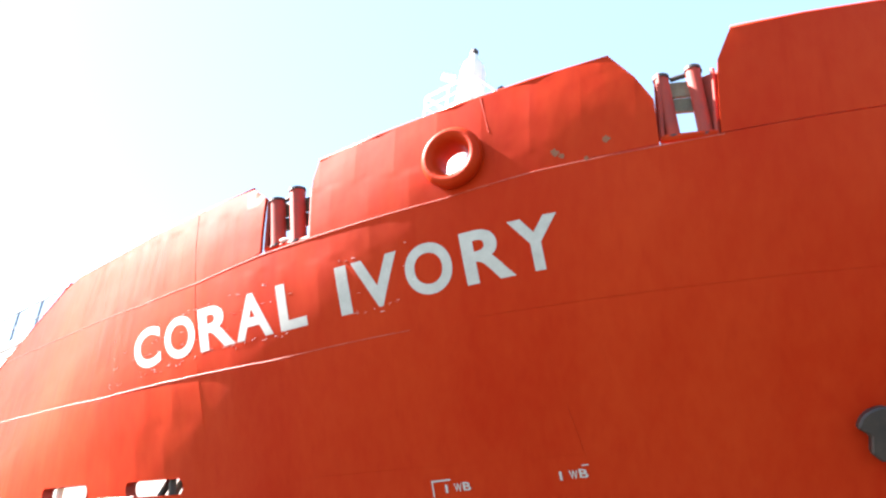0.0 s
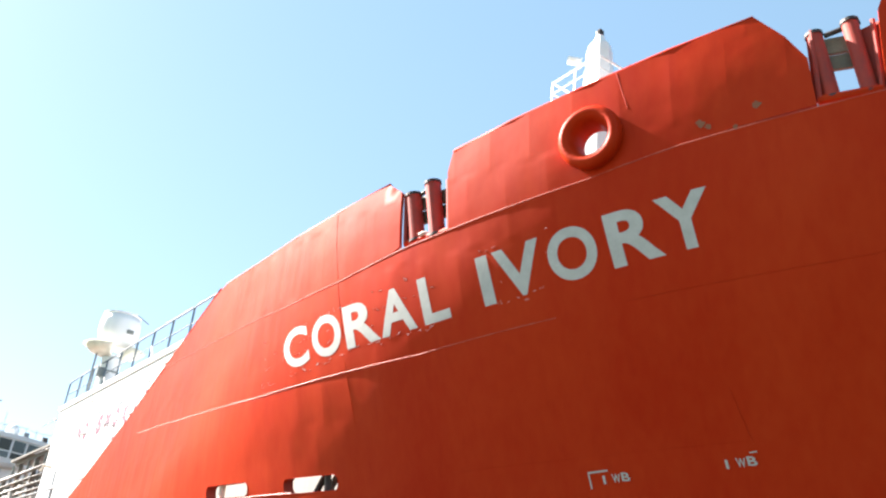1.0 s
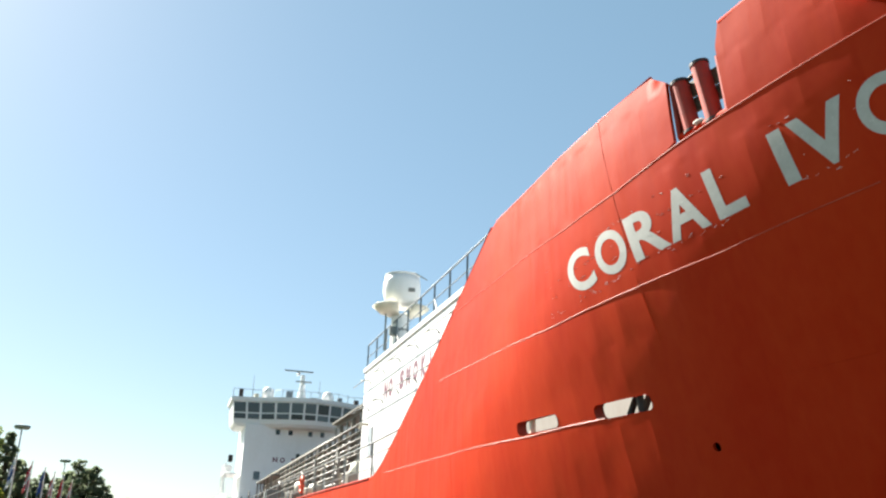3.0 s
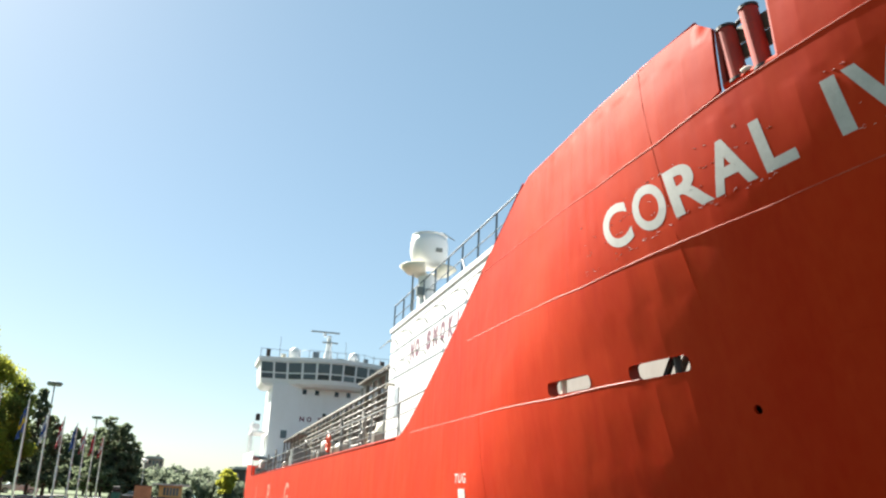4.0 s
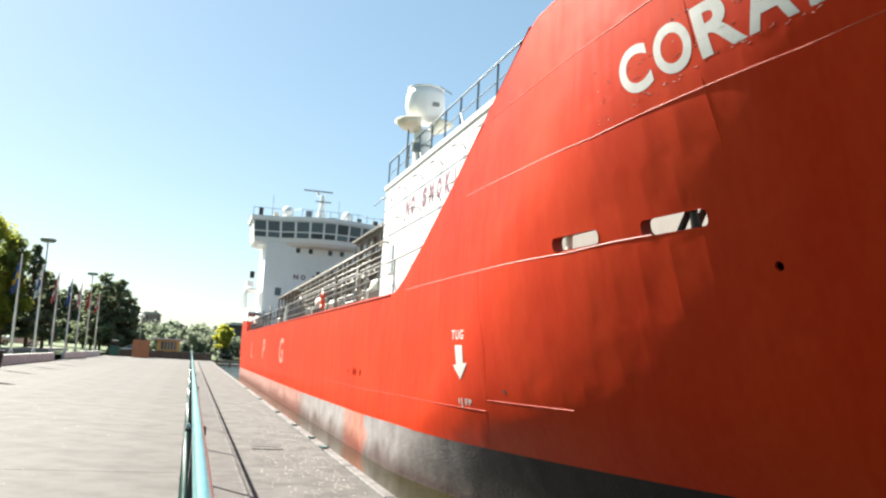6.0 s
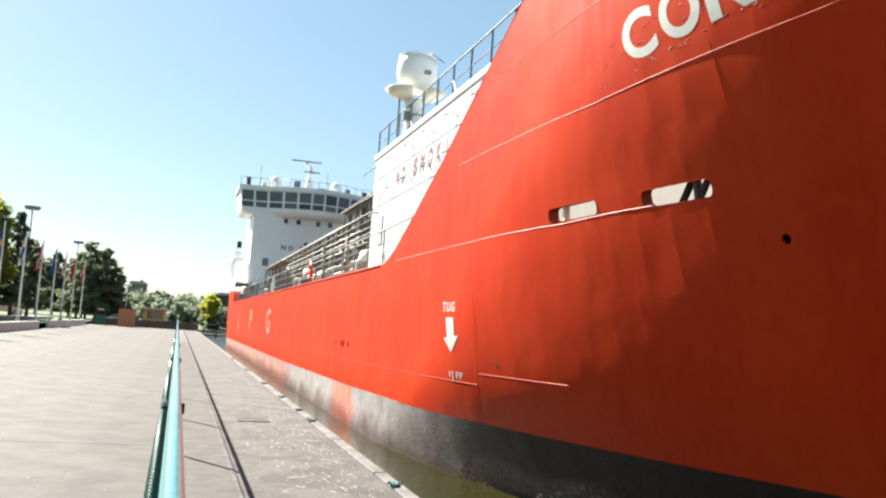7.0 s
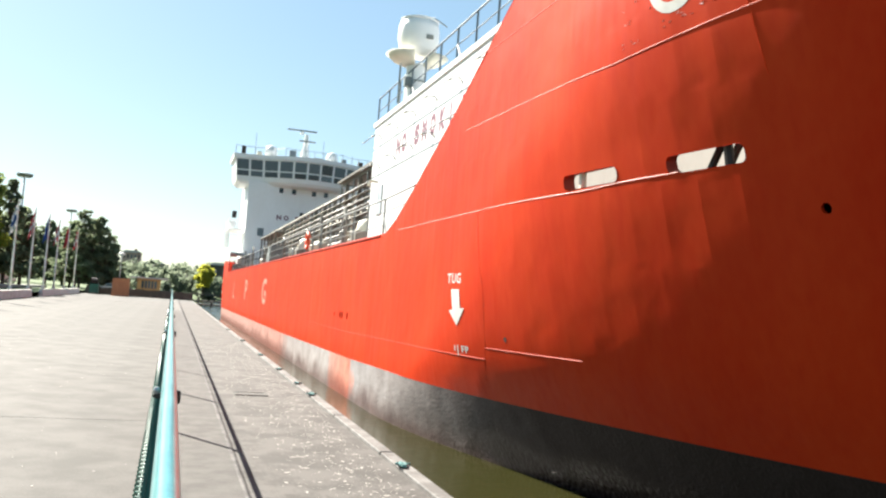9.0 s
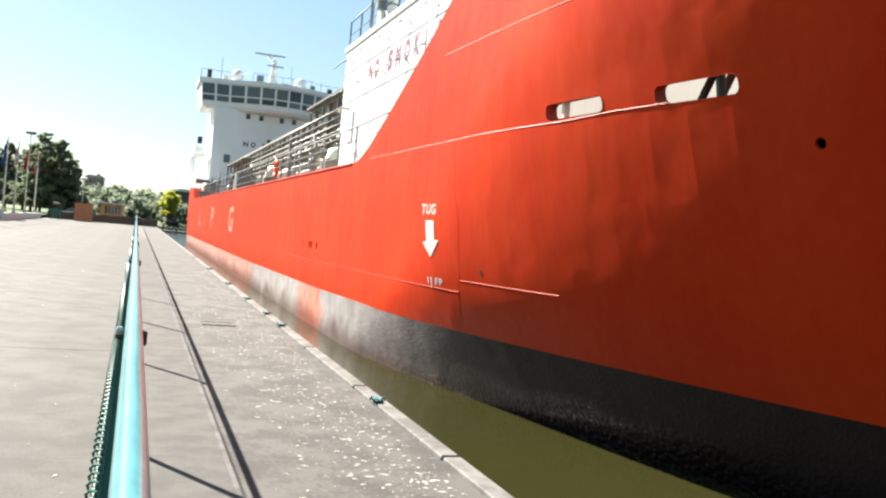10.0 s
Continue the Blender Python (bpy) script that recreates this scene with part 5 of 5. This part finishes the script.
def flagpole(x, y, h, colours, seed):
    root = thing("flagpole", "white flagpole with a limp %s flag" % " and ".join(colours), "flagpole", "flagpoles along the lawn")
    part("pole", spun([(0.085, 0.2), (0.08, h * 0.4), (0.045, h), (0.06, h + 0.03), (0.02, h + 0.12)], (x, y, 0), 8), POLEWHITE, root, smooth=True)
    part("foot", spun([(0.16, 0.2), (0.16, 0.75), (0.1, 0.85)], (x, y, 0), 8), GALV, root)
    rnd = random.Random(seed)
    bm = bmesh.new()
    rows, cols, drop = 10, 7, 1.9
    grid = []
    for i in range(rows):
        v = i / (rows - 1)
        row = []
        for j in range(cols):
            u = j / (cols - 1)
            fold = 0.16 * math.sin(u * 9 + v * 2 + seed) * (0.4 + v)
            row.append(bm.verts.new((x - 0.06 - u * (0.22 + 0.14 * v) + rnd.uniform(-0.03, 0.03), y + fold, h - 0.15 - v * drop - u * 0.8 * (1 - 0.3 * v))))
        grid.append(row)
    for i in range(rows - 1):
        for j in range(cols - 1):
            f = bm.faces.new((grid[i][j], grid[i][j + 1], grid[i + 1][j + 1], grid[i + 1][j]))
            f.smooth = True
            f.material_index = 0 if len(colours) == 1 else (1 if (i in (4, 5) or j == 2) else 0)
    part("flag", bm, [CLOTH[c] for c in colours], root, "hanging " + " and ".join(colours) + " flag")


FLAGS = [(54.8, ("red", "white")), (63.5, ("blue", "yellow")), (71.9, ("white", "blue")), (80.1, ("red", "white")), (88.5, ("blue",)), (95.8, ("red", "white")), (104.1, ("red",)), (113.3, ("red", "white"))]
for n, (y, colours) in enumerate(FLAGS):
    flagpole(-10.8, y, 6.85 + 0.012 * (y - 55), colours, n)


def lamp_mast(x, y, h):
    root = thing("lamp_mast", "tall grey lamp mast with a flat round head", "street lamp", "tall lamp masts")
    g = land_height(x, y)
    part("pole", spun([(0.16, g - 0.1), (0.14, h * 0.5), (0.08, h - 0.2)], (x, y, 0), 10), GALV, root, smooth=True)
    part("head", spun([(0.2, h - 0.3), (0.8, h - 0.2), (0.95, h - 0.05), (0.9, h + 0.12), (0.5, h + 0.2)], (x, y, 0), 18), GREYRAIL, root, "flat drum-shaped lamp head")
    for k in range(6):
        a = math.pi * k / 3
        part("lens", spun([(0.2, -0.02), (0.22, 0.05)], (x + 0.6 * math.cos(a), y + 0.6 * math.sin(a), h - 0.28), 10), LENS, root)


lamp_mast(-17.6, 116, 13.6)
lamp_mast(-18.0, 170, 13.8)


def street_lamp(x, y, h):
    root = thing("park_lamp", "slim park lamp with a small white head", "street lamp")
    part("pole", tube([(x, y, 0), (x, y, h)], 0.06, 6), GALV, root)
    part("head", spun([(0.1, 0), (0.4, 0.2), (0.45, 0.45), (0.15, 0.6)], (x, y, h), 10), POLEWHITE, root)


street_lamp(-6.6, 128, 5.2)


def kiosk(x, y):
    root = thing("kiosk", "small ochre timber kiosk with a flat overhanging roof", "kiosk")
    part("wall", box((x, y, 0), (x + 3.0, y + 2.6, 2.35), 0.03), OCHRE, root)
    part("roof", box((x - 0.9, y - 0.8, 2.45), (x + 4.0, y + 3.2, 2.68), 0.04), ROOFGREY, root)
    part("fascia", box((x - 0.1, y - 0.1, 2.33), (x + 3.1, y + 2.7, 2.46)), OCHRE, root)
    for k in range(5):
        win = part("window", box((x + 0.55 + 0.42 * k, y - 0.03, 1.15), (x + 0.88 + 0.42 * k, y + 0.01, 2.2)), GLASS, root)
        part("mullion", box((x + 0.88 + 0.42 * k, y - 0.05, 1.1), (x + 0.97 + 0.42 * k, y + 0.02, 2.25)), OCHRE, win)
    part("counter", box((x + 0.4, y - 0.3, 1.0), (x + 2.7, y, 1.07)), OCHRE, root)


kiosk(-4.3, 128.5)
crate = thing("board_shed", "orange-brown boarded shed standing on the quay", "shed")
for k in range(8):
    part("board", box((-6.75 + 0.25 * k, 117.0, 0.02), (-6.51 + 0.25 * k, 117.06, 2.2 + 0.02 * (k % 3))), PLY, crate)
part("shed_body", box((-6.74, 117.07, 0.0), (-4.8, 118.8, 2.18)), PLY, crate)
part("shed_roof", box((-6.8, 116.98, 2.21), (-4.72, 118.9, 2.27)), DARKWOOD, crate)
trolley = thing("cable_drum_stand", "dark green machinery box beside the barrier", "machine")
part("cabinet", box((-9.55, 119.5, 0.1), (-8.5, 120.6, 1.3), 0.05), GREENWIRE, trolley)
part("cabinet_lid", box((-9.6, 119.45, 1.3), (-8.45, 120.65, 1.38), 0.02), BLACK, trolley)
part("drum", tube([(-9.4, 119.9, 1.7), (-8.65, 119.9, 1.7)], 0.32, 14), BLACK, trolley)
for px in (-9.5, -8.65):
    part("foot", box((px, 119.6, 0), (px + 0.12, 120.5, 0.12)), BLACK, trolley)
    part("drum_arm", box((px, 119.85, 1.36), (px + 0.08, 119.95, 1.75)), BLACK, trolley)


def car(x, y, turn, paint, label):
    root = thing("parked_car", label, "car", "parked cars")
    m = Matrix.Translation((x, y, land_height(x, y) if x < KERB_X else PROMENADE_Z)) @ Matrix.Rotation(radians(turn), 4, "Z")
    bm = prism([(-2.1, 0.35), (-2.15, 0.75), (-1.95, 0.95), (-1.1, 1.0), (-0.55, 1.45), (1.2, 1.5), (1.95, 1.05), (2.15, 0.9), (2.15, 0.35)], -0.85, 0.85, 1)
    bmesh.ops.bevel(bm, geom=bm.edges[:], offset=0.06, segments=2, affect="EDGES")
    body = part("body", bm, paint, root, smooth=False)
    glassy = prism([(-0.98, 1.03), (-0.52, 1.40), (1.15, 1.44), (1.72, 1.05)], -0.862, 0.862, 1)
    part("windows", glassy, GLASS, root, "dark side windows")
    for wx in (-1.35, 1.35):
        for wy in (-0.8, 0.8):
            wheel = part("wheel", tube([(wx, wy - 0.1, 0.32), (wx, wy + 0.1, 0.32)], 0.32, 16), RUBBER, root)
            part("rim", tube([(wx, wy - 0.11, 0.32), (wx, wy + 0.11, 0.32)], 0.2, 12), GALV, wheel)
    for side in (-0.6, 0.6):
        part("headlight", box((-2.17, side - 0.15, 0.68), (-2.08, side + 0.15, 0.82)), LENS, root)
    root.matrix_world = m


car(-19.0, 112, 20, CARPAINT, "silver car parked behind the lawn wall")
car(-25.5, 92, 10, POLEWHITE, "white car parked behind the lawn wall")
car(-7.7, 132.5, 0, CARPAINT, "silver estate car parked behind the barrier")


# ---- trees ----


def leaf_cloud(clumps, count, size, seed, flat=1.0):
    """Small leaf blades scattered through rough clumps (centre, radius)."""
    rnd = np.random.RandomState(seed)
    weights = np.array([r**2 for _, r in clumps])
    pick = rnd.choice(len(clumps), count, p=weights / weights.sum())
    c = np.array([p for p, _ in clumps])[pick]
    r = np.array([q for _, q in clumps])[pick]
    way = rnd.normal(size=(count, 3))
    way /= np.linalg.norm(way, axis=1)[:, None]
    at = c + way * (r * rnd.uniform(0.2, 1.55, count) ** 0.9)[:, None] * (1, 1, flat)
    a = rnd.normal(size=(count, 3))
    a /= np.linalg.norm(a, axis=1)[:, None]
    b = np.cross(a, rnd.normal(size=(count, 3)))
    b /= np.linalg.norm(b, axis=1)[:, None]
    s = size * rnd.uniform(0.6, 1.4, (count, 1))
    v = np.stack([at - a * s, at + b * s * 0.6, at + a * s, at - b * s * 0.6], 1).reshape(-1, 3)
    f = np.arange(4 * count).reshape(-1, 4)
    me = bpy.data.meshes.new("crown")
    me.from_pydata(v.tolist(), [], f.tolist())
    return me


def tree(x, y, h, width, leaf, kind, seed, label, count=2600, size=0.24, trunk=0.2):
    rnd = random.Random(seed)
    g = land_height(x, y) if x < KERB_X else 0.0
    root = thing("tree", label, "tree", "trees behind the quay")
    root.location = (0, 0, 0)
    bm = spun([(trunk, g - 0.2), (trunk * 0.75, g + h * 0.3), (trunk * 0.45, g + h * 0.65), (0.03, g + h * 0.97)], (x, y, 0), 8)
    clumps = []
    for k in range(34 if kind != "pine" else 140):
        u = (k + 0.5) / (34 if kind != "pine" else 140)
        if kind == "pine":
            z = h * (0.14 + 0.84 * u)
            reach = width * (1.03 - u) ** 0.6 * rnd.uniform(0.3, 1.2)
            rad = width * rnd.uniform(0.08, 0.20) * (1.15 - 0.6 * u)
        else:
            z = h * (0.28 + 0.66 * u)
            reach = width * math.sin(math.pi * (0.16 + 0.74 * u)) * rnd.uniform(0.35, 0.95)
            rad = width * rnd.uniform(0.15, 0.33)
        a = rnd.uniform(0, 2 * math.pi)
        p = (x + reach * math.cos(a), y + reach * math.sin(a), g + z)
        clumps.append((p, rad))
        tube([(x, y, g + z * 0.8), (x + 0.5 * (p[0] - x), y + 0.5 * (p[1] - y), g + z * 0.93), p], 0.045 * (1.3 - u), 4, bm)
    part("trunk", bm, BARK, root, smooth=True)
    me = leaf_cloud(clumps, count, size, seed, 0.55 if kind == "pine" else 0.8)
    me.materials.append(leaf)
    crown = new("crown", me)
    crown.parent = root


SPRING = "leafy birch with young yellow-green leaves on the lawn"
PINE = "dark tall pine with ragged crown behind the lawn"
for n, (x, y, h, w, leaf, kind, label) in enumerate([
    (-22.8, 93, 17.6, 4.8, LEAF_SPRING, "leafy", SPRING), (-28.0, 90, 19.8, 5.6, LEAF_GREEN, "leafy", "fresh green lime tree on the lawn"),
    (-17.8, 96, 8.4, 2.3, LEAF_SPRING, "leafy", SPRING), (-29, 100, 19, 5.5, LEAF_SPRING, "leafy", SPRING), (-34, 92, 20, 6, LEAF_GREEN, "leafy", "fresh green lime tree on the lawn"),
    (-16.1, 100, 11.0, 2.5, LEAF_PINE, "pine", PINE), (-18.5, 99, 10.6, 2.9, LEAF_PINE, "pine", PINE), (-15.0, 103, 8.4, 2.0, LEAF_PINE, "pine", PINE), (-21.5, 101, 12.0, 3.2, LEAF_PINE, "pine", PINE),
    (-17.9, 96, 12.0, 2.6, LEAF_GREEN, "leafy", "fresh green lime tree on the lawn"), (-20.4, 94, 13.8, 3.2, LEAF_SPRING, "leafy", SPRING),
    (-18.6, 150, 10.0, 3.3, LEAF_PINE, "pine", PINE), (-16.4, 152, 9.4, 3.0, LEAF_PINE, "pine", PINE), (-21.0, 150, 8.8, 3.3, LEAF_PINE, "pine", PINE), (-14.6, 153, 8.2, 3.0, LEAF_PINE, "pine", PINE),
    (-12.3, 135, 11.3, 3.0, LEAF_PINE, "pine", PINE), (-10.2, 136, 10.9, 3.1, LEAF_PINE, "pine", PINE), (-8.7, 137, 8.4, 2.6, LEAF_PINE, "pine", PINE), (-13.8, 138, 9.8, 2.9, LEAF_PINE, "pine", PINE), (-11.3, 139, 10.4, 3.2, LEAF_PINE, "pine", PINE),
    (-24.5, 150, 8.2, 3.5, LEAF_GREEN, "leafy", "fresh green lime tree on the lawn"),
]):
    tree(x, y, h, w, leaf, kind, 11 + n, label, 15000 if kind == "leafy" else 15000, 0.135 if kind == "leafy" else 0.15)


def woods(name, x0, x1, y0, y1, h, count, leaf, seed, label):
    rnd = random.Random(seed)
    clumps = []
    for k in range(count):
        x, y = rnd.uniform(x0, x1), rnd.uniform(y0, y1)
        g = far_shore(x, y) if y > 206 else 0.0
        top = h * rnd.uniform(0.6, 1.1)
        for q in range(4):
            clumps.append(((x + rnd.uniform(-1, 1) * h * 0.2, y + rnd.uniform(-1, 1), g + top * (0.25 + 0.22 * q)), h * rnd.uniform(0.16, 0.28)))
    me = leaf_cloud(clumps, count * 300, 0.5, seed)
    me.materials.append(leaf)
    tagged(new(name, me), label, "woods", kind="stuff")


# haze over the far shore comes only from the leaf colour
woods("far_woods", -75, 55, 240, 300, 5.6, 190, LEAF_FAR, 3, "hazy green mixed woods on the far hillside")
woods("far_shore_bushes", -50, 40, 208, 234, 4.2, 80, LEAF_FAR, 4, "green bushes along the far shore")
tree(7.1, 212, 7.2, 2.3, LEAF_BRIGHT, "leafy", 77, "bright yellow-green willow on the far shore", 6000, 0.26)


def far_building(x, y, w, d, h, floors, bays, wall, label):
    g = far_shore(x, y) - 0.5
    root = thing("apartment_building", label, "building", "far buildings")
    part("wall", box((x, y, g), (x + w, y + d, g + h)), wall, root)
    part("roof", prism([(x - 0.4, g + h), (x + w + 0.4, g + h), (x + w - 0.9, g + h + 0.7), (x + 0.9, g + h + 0.7)], y - 0.4, y + d + 0.4, 1), ROOFGREY, root)
    part("chimney", box((x + w * 0.6, y + d * 0.4, g + h + 0.5), (x + w * 0.6 + 0.9, y + d * 0.4 + 0.9, g + h + 1.4)), wall, root)
    for i in range(floors):
        for j in range(bays):
            a, b = x + w * (j + 0.3) / bays, g + h * (i + 0.35) / floors
            part("window", box((a, y - 0.06, b), (a + w * 0.4 / bays, y + 0.02, b + h * 0.4 / floors)), GLASS, root)


far_building(-16.2, 305, 5.7, 8, 8.4, 3, 5, BRICK, "brown brick apartment block on the far hill")
far_building(-9.0, 303, 6.0, 8, 5.4, 2, 4, BRICK, "red-brown house among trees on the far hill")
far_building(9.4, 240, 12, 8, 8.4, 2, 5, DARKWOOD, "dark boathouse on the far shore")


def jetty(x0, x1, y, z, piles=8):
    root = thing("jetty", "low dark timber jetty across the basin", "jetty", "jetties")
    part("deck", box((x0, y, z), (x1, y + 2.0, z + 0.25), 0.03), DARKWOOD, root)
    for k in range(piles):
        xx = x0 + (x1 - x0) * (k + 0.5) / piles
        part("pile", spun([(0.16, -2.5), (0.16, z + 0.7)], (xx, y + 0.1, 0), 8), DARKWOOD, root)


jetty(3.2, 14, 133, -0.75, 2)
jetty(2.2, 16, 150, -0.5, 3)
jetty(-12, 26, 205, 0.2)

# ---- quay slabs and their stains, last ----
COLS = [(KERB_X + 0.02, -7.0), (-6.997, -3.5), (-3.497, 0.50), (1.102, 2.752)]
ROWS = [-30 + 5.0 * k for k in range(31)]
meshes = {}
for i, (xa, xb) in enumerate(COLS):
    w = xb - xa
    half = 7.499 if i == 3 else 2.499  # the apron was cast in longer bays
    meshes[i] = mesh_of("slab", box((-w / 2, -half, -0.12), (w / 2, half, 0.0), 0.001), APRON if i == 3 else CONC)
random.seed(8)
for y in ROWS:
    if y + 5 > END_Y:
        break
    for i, (xa, xb) in enumerate(COLS):
        if i == 3 and round(y / 5) % 3 != 1:
            continue
        ob = new("slab", meshes[i])
        ob.parent = quay
        ob.location = ((xa + xb) / 2, y + 2.5 + (0.8 if i == 3 else 0.0), random.uniform(-0.003, 0.0))
        ob.rotation_euler = (0 if i == 3 else random.uniform(-0.0006, 0.0006), 0, 0)

random.seed(21)
spots = bmesh.new()
for k in range(4600):
    y = 3 + 30 * random.random() ** 1.4
    x = random.triangular(1.25, 2.74, 2.5) if random.random() < 0.9 else random.uniform(-6, 0.3)
    r = 0.003 + 0.016 * random.random() ** 3
    z = 0.003
    n, turn, long = 7, random.uniform(0, 3.14), random.uniform(1.2, 3.0)
    ring = [(r * long * random.uniform(0.4, 1.2) * math.cos(q), r * random.uniform(0.4, 1.2) * math.sin(q)) for q in (2 * math.pi * j / n for j in range(n))]
    v = [spots.verts.new((x + u * math.cos(turn) - w * math.sin(turn), y + u * math.sin(turn) + w * math.cos(turn), z)) for u, w in ring]
    spots.faces.new(v)
tagged(part("lime_spots", spots, SPECK, None, "white lime droppings scattered on the quay"), category="droppings", kind="stuff")
